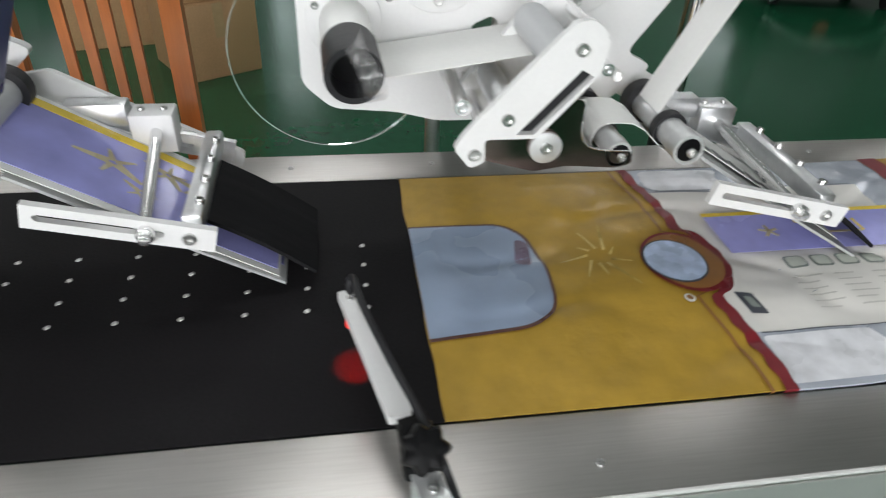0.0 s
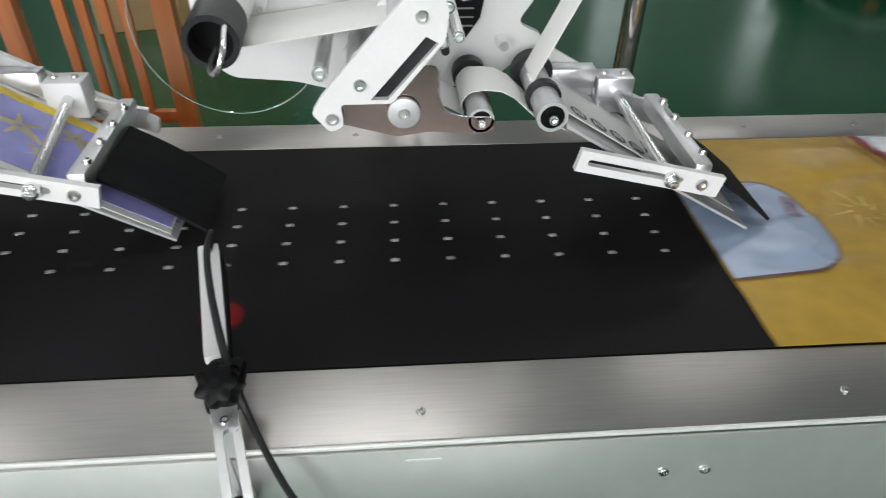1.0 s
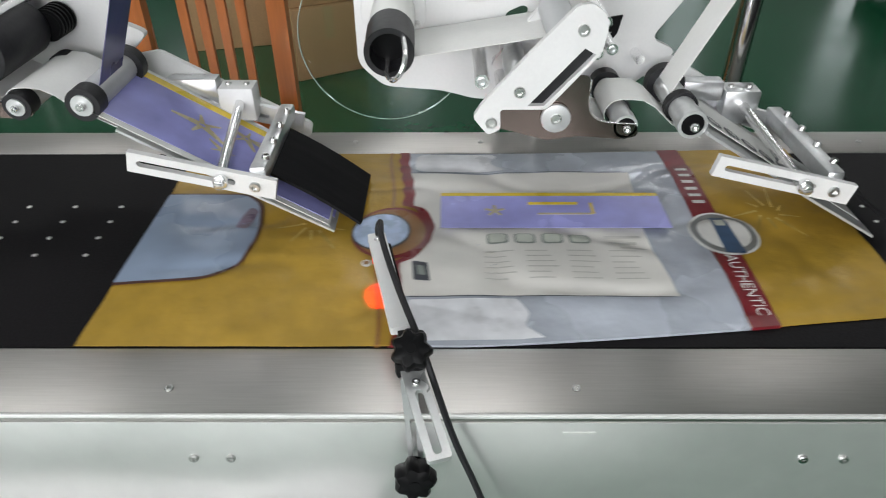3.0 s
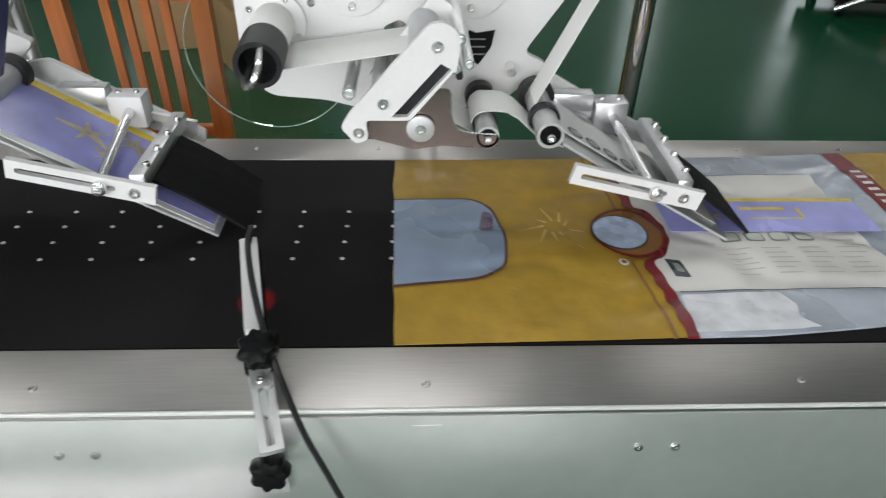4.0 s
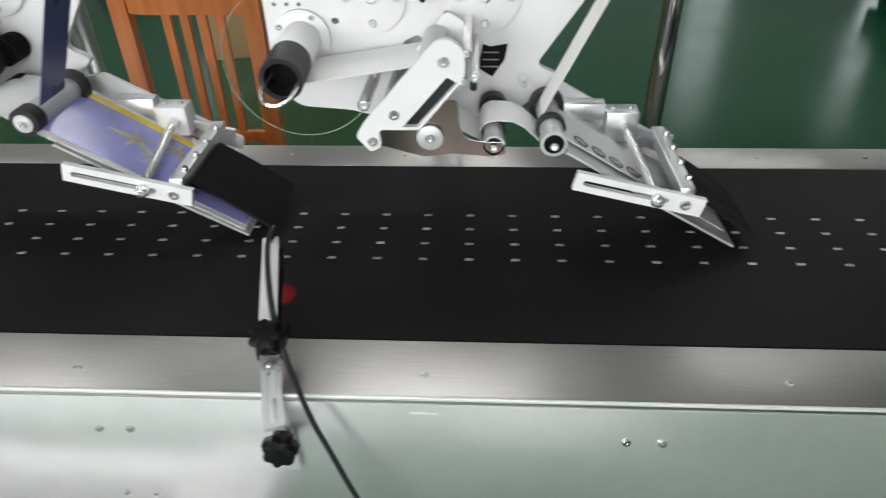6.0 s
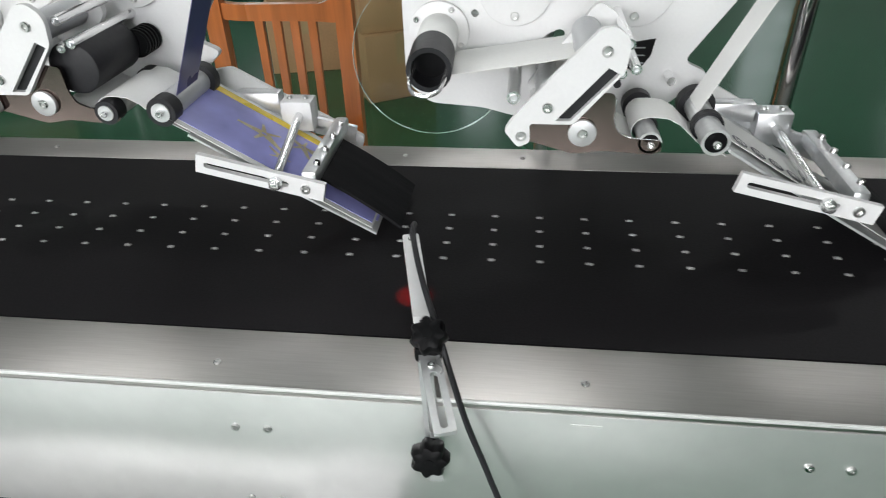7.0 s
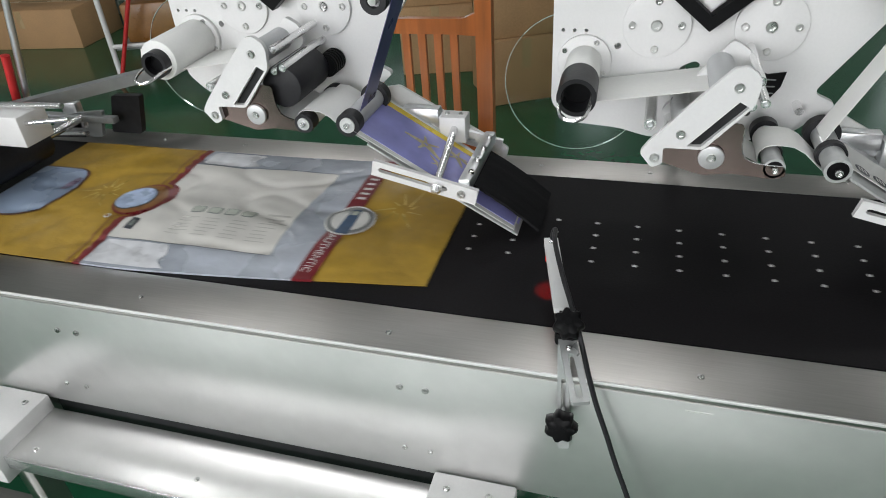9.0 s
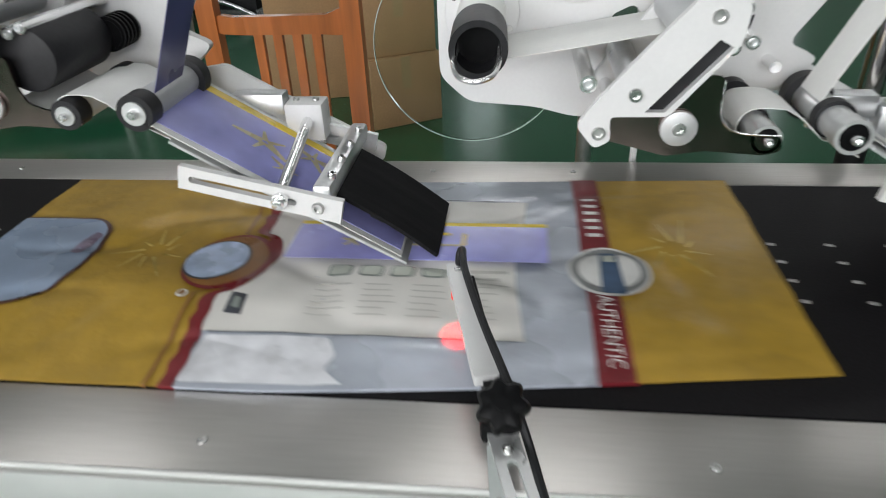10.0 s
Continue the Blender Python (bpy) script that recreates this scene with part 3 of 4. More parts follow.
    if not violet:
        # added chrome wire that draws the glint along the swing plate's edge
        part("edge_glint", wire([(0.031, 0.2425, 1.06), (0.0315, 0.2425, 1.034), (0.038, 0.2425, 1.0185), (0.054, 0.2425, 1.0115), (0.086, 0.2425, 1.0095)], 0.0009, 6), CHROME, h, "bright wire for the glint on the plate's edge")
    part("swing_plate", prism(swing, 0.242, 0.245), REFLECT_STEEL, h, "bare steel swing plate")
    d = part("swing_disc", cyl((-0.004, 0.236, 1.018), (-0.004, 0.242, 1.018), 0.0165, 30, bevel=0.0015), ZINC, h, "machined aluminium disc")
    part("bolt", screw((-0.004, 0.236, 1.018), (0, -1, 0), 0.006, 0.003), BOLT, d)
    if violet:
        part("press_roller", cyl((0.04, 0.255, 1.058), (0.04, 0.36, 1.058), 0.033, 36, bevel=0.003), RUBBER, h, "black rubber press roller")
    # guide rollers
    for x, z, r in ((0.075, 1.006, 0.0135), (0.149, 1.008, 0.0165)):
        if violet:
            g = part("guide_roller", cyl((x, 0.255, z), (x, 0.375, z), r, 32), PAPER_GREY if r > 0.015 else WHITE_B, h, "grey guide roller")
            part("end_ring", tube((x, 0.24, z), (x, 0.262, z), r * 1.15, r * 0.68, 32), RUBBER, g, "black rubber end ring")
            part("hub", cyl((x, 0.238, z), (x, 0.256, z), r * 0.74, 26), ZINC, g, "bright hub")
        else:
            g = part("guide_roller", cyl((x, 0.252, z), (x, 0.375, z), r * 0.92, 32), ZINC, h, "bare aluminium guide roller")
            part("end_ring", tube((x, 0.242, z), (x, 0.262, z), r, r * 0.78, 32), ZINC, g, "bright end ring")
            part("bearing", cyl((x, 0.243, z), (x, 0.26, z), r * 0.78, 28), PLASTIC, g, "dark bearing face")
            part("collar", tube((x, 0.286, z), (x, 0.298, z), r * 1.16, r * 0.9, 32), RUBBER, g, "black rubber collar")
        part("back_flange", cyl((x, 0.355, z), (x, 0.372, z), r * 1.45, 32), RUBBER, g, "black rear flange")
        part("bolt", screw((x, 0.238, z), (0, -1, 0), r * 0.3, 0.006), CHROME, g)
        part("axle", cyl((x, 0.375, z), (x, 0.40, z), 0.006, 16), CHROME, g)
    tx, tz = (0.212, 1.19) if violet else (0.187, 1.21)
    top = part("top_roller", cyl((tx, 0.255, tz), (tx, 0.375, tz), 0.017, 28), PAPER_GREY if violet else ALU, h)
    part("end_ring", tube((tx, 0.244, tz), (tx, 0.258, tz), 0.019, 0.01, 28), RUBBER, top)
    part("axle", cyl((tx, 0.24, tz), (tx, 0.40, tz), 0.006, 16), BOLT, top)
    # web: down from above, round the lower roller, on to the peel plate
    yw0, yw1 = (0.248, 0.374) if violet else (0.272, 0.345)
    up = [(0.238, 1.26), (0.234, 1.19), (0.163, 1.022)] if violet else [(0.257, 1.28), (0.222, 1.2), (0.138, 1.021)]
    part("upper_web", strip(up, 0.262 if violet else 0.3, 0.325 if violet else 0.352), PURPLE_D if violet else PAPER, h, "backing web coming down from the supply roll")
    loop = [(0.158, 0.993)] + [(0.13, 1.0), (0.115, 1.014), (0.10, 1.022), (0.085, 1.0235)] + arc2(0.075, 1.006, 0.0172, 90, 215, 7) + [(0.03, 1.012), (0.02, 1.02)]
    part("return_web", strip([(0.175, 0.975), (0.15, 0.989), (0.138, 0.9925)] + loop[1:], yw0 + 0.004, yw1 - 0.004), PAPER, h, "white liner looped round the guide roller")
    nose = (0.398, 0.862)
    zl = lambda x: 0.998 - 0.606 * (x - 0.178)
    clamp("label_web", strip([(0.14 if violet else 0.158, zl(0.14 if violet else 0.158)), (0.25, zl(0.25)), (0.33, zl(0.33)), (0.392, zl(0.392))], yw0 - 0.008, yw1 + 0.01), PAPER, h, "release liner running down the peel plate")
    clamp("peel_plate", strip([(0.165, zl(0.165) - 0.006), (0.30, zl(0.30) - 0.006), (nose[0], zl(nose[0]) - 0.003)], 0.236, 0.395, 0.003), ZINC, h, "thin stainless peel plate")
    if violet:
        for x0, x1 in ((0.142, 0.39),):
            lab = clamp("web_label", strip([(x0, zl(x0) + 0.0012), (x1, zl(x1) + 0.0012)], 0.25, 0.362, 0.0006), PURPLE, h, "lavender label on the web")
            part("yellow_band", strip([(x0 + 0.002, zl(x0 + 0.002) + 0.0019), (x1, zl(x1) + 0.0019)], 0.362, 0.375, 0.0006), YELLOW, lab, "yellow printed border")
            for u, v, k in ((0.232, 0.318, 1.0), (0.278, 0.336, 0.75), (0.262, 0.285, 0.6), (0.305, 0.33, 0.8), (0.345, 0.318, 0.7)):
                for j in range(5):
                    th = radians(72 * j + 20 + 90 * k)
                    e = 0.034 * k * (1.0 if j % 2 else 0.65)
                    mark = bmesh.new()
                    for f in ((0.1, -0.16), (1.0, -0.06), (1.0, 0.06), (0.1, 0.16)):
                        px, py = u + e * (f[0] * math.cos(th) - f[1] * math.sin(th)), v + e * (f[0] * math.sin(th) + f[1] * math.cos(th))
                        mark.verts.new((px, py, zl(px) + 0.0021))
                    mark.faces.new(mark.verts)
                    part("print_mark", mark, SCROLL, lab)
            part("ink_stamp", strip([(0.352, zl(0.352) + 0.0019), (0.366, zl(0.366) + 0.0019)], 0.282, 0.3, 0.0005), INK, lab)
    else:
        for i in range(7):
            x = 0.188 + i * 0.0245
            disc = bmesh.new()
            disc.faces.new([disc.verts.new((px, py, zl(px) + 0.0012)) for px, py in ring2(x, 0.281, 0.0098, 20, 0.0125)])
            lab = clamp("web_label", disc, INK, h, "small round black label on the web")
            for d0, d1 in ((-0.0055, -0.003), (-0.0012, 0.0012), (0.003, 0.0055)):
                mark = bmesh.new()
                mark.faces.new([mark.verts.new((px, py, zl(px) + 0.0016)) for px, py in ((x + d0, 0.275), (x + d1, 0.275), (x + d1, 0.288), (x + d0, 0.288))])
                part("print_mark", mark, WHITE_INK, lab)
    # clamp frame over the peel plate
    ang = math.atan2(-0.235, 1.0)
    ux, uz = math.cos(ang), math.sin(ang)

    def bar(cy0, cy1, mt, nm, lb):
        c = Vector((0.176, 0.97))
        w = 0.0125
        nx, nz = -uz * w, ux * w
        ln = 0.168
        pts = [(c.x - nx, c.y - nz), (c.x + ux * ln - nx, c.y + uz * ln - nz), (c.x + ux * ln + nx, c.y + uz * ln + nz), (c.x + nx, c.y + nz)]
        s = slot2(c.x + ux * 0.014, c.y + uz * 0.014, c.x + ux * 0.118, c.y + uz * 0.118, 0.0036)
        return clamp(nm, prism(pts, cy0, cy1, holes=[s]), mt, h, lb)

    front = bar(0.218, 0.226, WHITE_B, "slotted_bar", "white slotted clamp bar")
    bar(0.40, 0.408, ALU, "rear_bar", "bare metal rear clamp bar")
    part("thumb_screw", cyl((0.279, 0.21, 0.946), (0.279, 0.218, 0.946), 0.0085, 22, bevel=0.001), CHROME, front)
    part("thumb_screw_head", cyl((0.279, 0.203, 0.946), (0.279, 0.21, 0.946), 0.0055, 16, bevel=0.001), CHROME, front)
    part("bolt", screw((0.316, 0.218, 0.937), (0, -1, 0), 0.0065, 0.004), BOLT, front)
    clamp("cross_rod", cyl((0.276, 0.226, 0.949), (0.262, 0.40, 0.972), 0.0065, 20), CHROME, h, "round chrome cross rod")
    rod = clamp("clamp_beam", box(0.309, 0.329, 0.226, 0.41, 0.936, 0.957, 0.004), ALU, h, "milled aluminium clamp beam")
    for i in range(4):
        part("beam_screw", screw((0.324, 0.25 + i * 0.043, 0.956), (0.25, 0, 1), 0.0045, 0.006), BOLT, rod)
    blk = clamp("clamp_block", box(0.237, 0.283, 0.378, 0.412, 0.945, 0.99, 0.002), WHITE_B if violet else ALU, h, "square clamp block")
    for ox in (0.248, 0.272):
        part("screw", screw((ox, 0.395, 0.99), (0, 0, 1), 0.004, 0.003), BOLT, blk)
    clamp("rear_cheek", prism(rounded([(0.10, 1.02), (0.16, 1.03), (0.24, 0.985), (0.35, 0.925), (0.345, 0.905), (0.2, 0.96)], 0.006), 0.411, 0.418), WHITE, h, "white rear cheek plate")
    for px, pz in ((0.18, 0.992), (0.205, 0.98)):
        clamp("bolt", screw((px, 0.411, pz), (0, -1, 0), 0.0045, 0.02), BOLT, h)
    clamp("web_guide", box(0.17, 0.235, 0.385, 0.408, 0.975, 1.0, 0.002), ALU, h, "metal web guide")
    # rubber flap that presses the label down
    pts = []
    for i in range(9):
        t = i / 8
        pts.append((0.322 + 0.108 * t, 0.94 - 0.075 * t + 0.004 * math.sin(math.pi * t)))
    clamp("press_flap", strip(pts, 0.248, 0.37, 0.004), BRISTLE, h, "hanging black flap that presses labels down")
    # post that carries the head
    part("support_beam", box(-0.05, 0.05, 0.6, 0.74, 1.2, 1.3, 0.004), ALU, h)
    part("support_post", cyl((-0.035, 0.745, 0.02), (-0.035, 0.745, 1.45), 0.0135, 24), ALU, h, "upright aluminium post")
    part("post_foot", box(-0.1, 0.1, 0.64, 0.85, 0.0, 0.02, 0.004), DARK, h)
    return h


label_head(-0.661, 0.012, True)
label_head(0.0, 0.0, False)


# ---- the bags ----
BAG_L = 0.90


def bag_near(u):
    return 0.056 + 0.05 * max(0.0, (u - 0.4) / 0.5) ** 1.3


def bag_far(u):
    return 0.472 + 0.016 * max(0.0, (u - 0.5) / 0.4) ** 1.2


def bag_top(u, v):
    """Height of the bag's upper film over the belt."""
    a, b = bag_near(u), bag_far(u)
    s, w = 2 * u / BAG_L - 1, 2 * (v - a) / (b - a) - 1
    full = max(0.0, 1 - abs(s) ** 6) * max(0.0, 1 - abs(w) ** 5)
    n1 = noise.noise(Vector((u * 7, v * 9, 1.3)))
    n2 = noise.noise(Vector((u * 19 + v * 8, v * 26, 4.1)))
    crease = abs(noise.noise(Vector((u * 5 - v * 6, u * 3 + v * 9, 8.2))))
    return 0.0016 + full * (0.0058 + 0.0034 * n1 + 0.0014 * n2 - 0.003 * max(0, 0.18 - crease) / 0.18)


def bag_body():
    bm = bmesh.new()
    nu, nv = 120, 54
    top, low = [], []
    for i in range(nu + 1):
        u = BAG_L * i / nu
        a, b = bag_near(u), bag_far(u)
        wob = 0.0008 * noise.noise(Vector((u * 11, 0, 2)))
        ra, rb = [], []
        for j in range(nv + 1):
            v = a + wob + (b - a) * j / nv
            x = u + (0.003 * noise.noise(Vector((v * 14, i, 5))) if i in (0, nu) else 0)
            ra.append(bm.verts.new((x, v, bag_top(u, v))))
            rb.append(bm.verts.new((x, v, 0.0006)))
        top.append(ra)
        low.append(rb)
    for i in range(nu):
        for j in range(nv):
            bm.faces.new((top[i][j], top[i + 1][j], top[i + 1][j + 1], top[i][j + 1]))
    for i in range(nu):
        bm.faces.new((low[i][0], low[i + 1][0], top[i + 1][0], top[i][0]))
        bm.faces.new((top[i][nv], top[i + 1][nv], low[i + 1][nv], low[i][nv]))
    for j in range(nv):
        bm.faces.new((top[0][j], top[0][j + 1], low[0][j + 1], low[0][j]))
        bm.faces.new((low[nu][j], low[nu][j + 1], top[nu][j + 1], top[nu][j]))
    bm.faces.new([low[i][0] for i in range(nu + 1)] + [low[nu][j] for j in range(1, nv + 1)] + [low[i][nv] for i in range(nu - 1, -1, -1)] + [low[0][j] for j in range(nv - 1, 0, -1)])
    return bm


def print_area(outline, lift=1, rings=9):
    """A printed area on the bag's film, inside a star-shaped outline."""
    bm = bmesh.new()
    fine = []
    n = len(outline)
    for i in range(n):
        p, q = Vector(outline[i]), Vector(outline[(i + 1) % n])
        k = max(1, int((q - p).length / 0.012))
        fine += [p.lerp(q, s / k) for s in range(k)]
    c = sum(fine, Vector((0, 0))) / len(fine)
    z = lambda p: bag_top(p.x, p.y) + 0.0007 * lift
    rows = [[bm.verts.new((*c.lerp(p, k / rings), z(c.lerp(p, k / rings)))) for p in fine] for k in range(1, rings + 1)]
    mid = bm.verts.new((*c, z(c)))
    m = len(fine)
    for i in range(m):
        bm.faces.new((mid, rows[0][i], rows[0][(i + 1) % m]))
        for a, b in zip(rows, rows[1:]):
            bm.faces.new((a[i], b[i], b[(i + 1) % m], a[(i + 1) % m]))
    return bm


def print_band(left, right, lift=1, nv=60, nu=4, v0=None, v1=None):
    """A printed band across the bag between two curves u(v)."""
    bm = bmesh.new()
    rows = []
    for j in range(nv + 1):
        row = []
        for i in range(nu + 1):
            t = j / nv
            um = (left(0.26) + right(0.26)) / 2
            a = bag_near(um) if v0 is None else v0
            b = bag_far(um) if v1 is None else v1
            v = a + (b - a) * t
            u = left(v) + (right(v) - left(v)) * i / nu
            if v0 is None:
                a, b = bag_near(u) + 0.0012, bag_far(u) - 0.0012
                v = a + (b - a) * t
            z = bag_top(u, v) + 0.0007 * lift
            if v0 is None and j < 2:  # the print folds over the near edge
                v = bag_near(u) - 0.001 - 0.0002 * lift
                z = z if j else 0.0003
            row.append(bm.verts.new((u, v, z)))
        rows.append(row)
    for a, b in zip(rows, rows[1:]):
        for i in range(nu):
            bm.faces.new((a[i], a[i + 1], b[i + 1], b[i]))
    return bm


def oval(cu, cv, ru, rv, seg=40):
    return [(cu + ru * math.cos(2 * math.pi * i / seg), cv + rv * math.sin(2 * math.pi * i / seg)) for i in range(seg)]


def seam(v):
    """Edge between the gold and silver halves, which swings round the badge."""
    d = (v - 0.25) / 0.062
    return 0.318 + 0.006 * math.sin(v * 24) + (0.034 * math.sqrt(1 - d * d) if abs(d) < 1 else 0.0)


def text_mesh(body, size):
    cu = bpy.data.curves.new("print", "FONT")
    cu.body, cu.size, cu.align_x, cu.align_y = body, size, "CENTER", "CENTER"
    ob = bpy.data.objects.new("print", cu)
    scene.collection.objects.link(ob)
    me = bpy.data.meshes.new_from_object(ob.evaluated_get(bpy.context.evaluated_depsgraph_get()))
    bpy.data.objects.remove(ob)
    bm = bmesh.new()
    bm.from_mesh(me)
    return bm


def bag():
    b = thing("food_bag", "gold and silver printed film bag lying flat on the belt", "bag", group="bags on the belt")
    part("film", bag_body(), GOLD, b, "gold foil film")
    part("silver_panel", print_band(lambda v: seam(v) + 0.012, lambda v: 0.70 + 0.004 * (v - 0.25), 1, 60, 36), SILVER, b, "silvery blue film panel")
    part("white_panel", print_band(lambda v: seam(v) + 0.013, lambda v: 0.634 + 0.006 * math.sin(v * 19), 2, 50, 40, 0.128, 0.4), PANEL, b, "white printed text panel")
    for v in (0.1268, 0.4012):
        part("panel_line", print_band(lambda w: 0.338, lambda w: 0.63, 3, 2, 40, v - 0.0007, v + 0.0007), INK, b)
    part("frost_patch", print_area(rounded([(0.336, 0.061), (0.485, 0.064), (0.463, 0.082), (0.47, 0.1), (0.458, 0.1235), (0.338, 0.1235)], 0.005), 2, 12), FROST, b, "white marbled corner print")
    part("frost_patch", print_area(rounded([(0.335, 0.405), (0.47, 0.41), (0.44, 0.43), (0.46, 0.462), (0.335, 0.465)], 0.02), 2), FROST, b, "white marbled corner print")
    part("seam_stripe", print_band(lambda v: seam(v) - 0.001 + 0.0015 * math.sin(v * 210), lambda v: seam(v) + 0.0135 + 0.001 * math.sin(v * 170), 3, 110), CRIMSON, b, "crimson wavy stripe")
    part("seam_line", print_band(lambda v: seam(v) - 0.016, lambda v: seam(v) - 0.012, 2), BROWN, b)
    w = part("film_window", print_area([(0.0, 0.152)] + rounded([(0.0, 0.152), (0.108, 0.157), (0.14, 0.182), (0.149, 0.25), (0.137, 0.32), (0.112, 0.345), (0.0, 0.353)], 0.022)[5:-5] + [(0.0, 0.353)], 2, 14), UMBER, b, "dark border of the film window")
    part("window_film", print_area([(0.0, 0.156)] + rounded([(0.0, 0.156), (0.107, 0.161), (0.137, 0.185), (0.145, 0.25), (0.133, 0.316), (0.11, 0.341), (0.0, 0.349)], 0.022)[5:-5] + [(0.0, 0.349)], 3, 14), WINDOW, w, "blue grey film window")
    part("smudge", print_area(rounded([(0.112, 0.262), (0.13, 0.255), (0.136, 0.30), (0.122, 0.31)], 0.008), 4, 4), MAUVE, w)
    g = part("badge", print_area(oval(0.312, 0.25, 0.05, 0.057), 4), CRIMSON, b, "round badge with a brown rim")
    part("badge_rim", print_area(oval(0.31, 0.25, 0.045, 0.052), 5), BROWN, g)
    part("badge_face", print_area(oval(0.299, 0.25, 0.037, 0.042), 6), INK, g)
    part("badge_face", print_area(oval(0.299, 0.25, 0.0345, 0.0395), 7), BADGE, g, "pale blue badge face")
    part("dot", print_area(oval(0.287, 0.185, 0.006, 0.007, 16), 3, 3), WHITE_INK, b)
    part("dot_core", print_area(oval(0.287, 0.185, 0.0035, 0.004, 16), 4, 3), BROWN, b)
    for i in range(4):
        u = 0.443 + i * 0.0335
        k = part("icon", print_area(rounded([(u - 0.013, 0.224), (u + 0.013, 0.224), (u + 0.013, 0.245), (u - 0.013, 0.245)], 0.006), 3, 3), ICON, b, "rounded grey printed icon")
        part("icon_face", print_area(rounded([(u - 0.0105, 0.2262), (u + 0.0105, 0.2262), (u + 0.0105, 0.2428), (u - 0.0105, 0.2428)], 0.005), 4, 3), ICON_L, k)
    for i, (u0, u1, v0, v1) in enumerate(((0.575, 0.62, 0.238, 0.243), (0.578, 0.612, 0.226, 0.231), (0.59, 0.622, 0.214, 0.218))):
        part("print_line", print_area([(u0, v0), (u1, v0), (u1, v1), (u0, v1)], 3, 3), FAINT, b)
    for i in range(4):
        for j in range(6):
            u, v = 0.425 + i * 0.05, 0.208 - j * 0.0105
            e = 0.036 - 0.010 * ((i * 7 + j * 3) % 4) / 3
            part("text_bar", print_area([(u, v), (u + e, v), (u + e, v + 0.0022), (u, v + 0.0022)], 3, 2), FAINT, b)
    c = part("code_box", print_area(rounded([(0.343, 0.155), (0.362, 0.152), (0.358, 0.185), (0.34, 0.19)], 0.002), 3, 4), INK, b, "dark barcode box")
    part("code_core", print_area(rounded([(0.348, 0.163), (0.357, 0.161), (0.354, 0.178), (0.346, 0.181)], 0.002), 4, 3), ICON, c)
    part("red_band", print_band(lambda v: 0.699, lambda v: 0.731, 3, 60, 5), CRIMSON, b, "crimson band with white lettering")
    t = part("lettering", text_mesh("AUTHENTIC", 0.0195), WHITE_INK, b, "white capital lettering", pose(0.715, 0.146, 0.0105, 0, 0, -90))
    for i in range(6):
        v = 0.318 + i * 0.017
        part("letter_bar", print_area([(0.708, v), (0.724, v), (0.724, v + 0.007), (0.708, v + 0.007)], 4, 3), WHITE_INK, b)
    o = part("seal", print_area(oval(0.725, 0.249, 0.043, 0.047), 4), WHITE_INK, b, "oval white seal")
    part("seal_ring", print_area(oval(0.725, 0.249, 0.0395, 0.0435), 5), GREY, o)
    part("seal_face", print_area(oval(0.725, 0.249, 0.032, 0.035), 6), WHITE_INK, o)
    part("seal_mark", print_area(rounded([(0.714, 0.205), (0.738, 0.203), (0.735, 0.284), (0.717, 0.285)], 0.004), 7, 6), INK_BLUE, o, "navy upright mark")
    part("seal_mark_line", print_area([(0.72, 0.262), (0.732, 0.262), (0.732, 0.276), (0.72, 0.276)], 8, 3), ICON_L, o)
    for cu, cv in ((0.215, 0.27), (0.80, 0.30)):
        for a in range(9):
            th, r0 = radians(a * 40 + 10), 0.014
            ru = 0.026 + 0.012 * ((a * 5) % 3)
            p, q = Vector((cu + r0 * math.cos(th), cv + r0 * math.sin(th))), Vector((cu + ru * math.cos(th + 0.3), cv + ru * 1.4 * math.sin(th + 0.3)))
            nn = Vector((-(q - p).y, (q - p).x)).normalized() * 0.0022
            part("scroll_print", print_area([tuple(p - nn), tuple(q - nn * 0.3), tuple(q + nn * 0.3), tuple(p + nn)], 2, 3), GOLD_L, b)
    return b


BAG_ONE = bag()
BAG_TWO = copy_thing(BAG_ONE, pose(0, 0, 0))
BAG_THREE = copy_thing(BAG_ONE, pose(0, 0, 0))


def big_label():
    """The lavender label that the first head lays on a bag; its middle is the origin."""
    b = thing("printed_label", "lavender label with a yellow border and yellow print", "label", group="lavender labels")
    part("face", box(-0.145, 0.145, -0.042, 0.034, 0, 0.0004, 0), PURPLE, b)
    part("yellow_band", box(-0.145, 0.145, 0.034, 0.042, 0, 0.0004, 0), YELLOW, b, "yellow border")
    for x0, x1, y0, y1 in ((-0.03, 0.035, 0.012, 0.018), (0.05, 0.054, -0.01, 0.016)):
        part("print_mark", box(x0, x1, y0, y1, 0.0004, 0.0007, 0), YELLOW, b)
    for i in range(5):
        part("star_point", box(0, 0.013, -0.0022, 0.0022, 0.0004, 0.0007, 0), SCROLL, b, m=pose(-0.075, -0.003, 0, 0, 0, 72 * i + 18))
    part("text_bar", box(-0.02, 0.05, -0.012, -0.008, 0.0004, 0.0007, 0), SCROLL, b)
    return b


def small_label():
    b = thing("code_label", "small black and white code label", "label", group="small code labels")
    part("face", box(-0.016, 0.016, -0.013, 0.013, 0, 0.0004, 0), INK, b)
    part("code", box(-0.011, 0.011, -0.0085, 0.0085, 0.0004, 0.0007, 0), WHITE_INK, b)
    for i in range(5):
        part("code_bar", box(-0.009 + i * 0.004, -0.0072 + i * 0.004, -0.007, 0.007, 0.0007, 0.0009, 0), INK, b)
    return b


LABEL_ONE = big_label()
LABEL_TWO = copy_thing(LABEL_ONE, pose(0, 0, 0))
LABEL_THREE = copy_thing(LABEL_ONE, pose(0, 0, 0))
CODE_ONE = small_label()
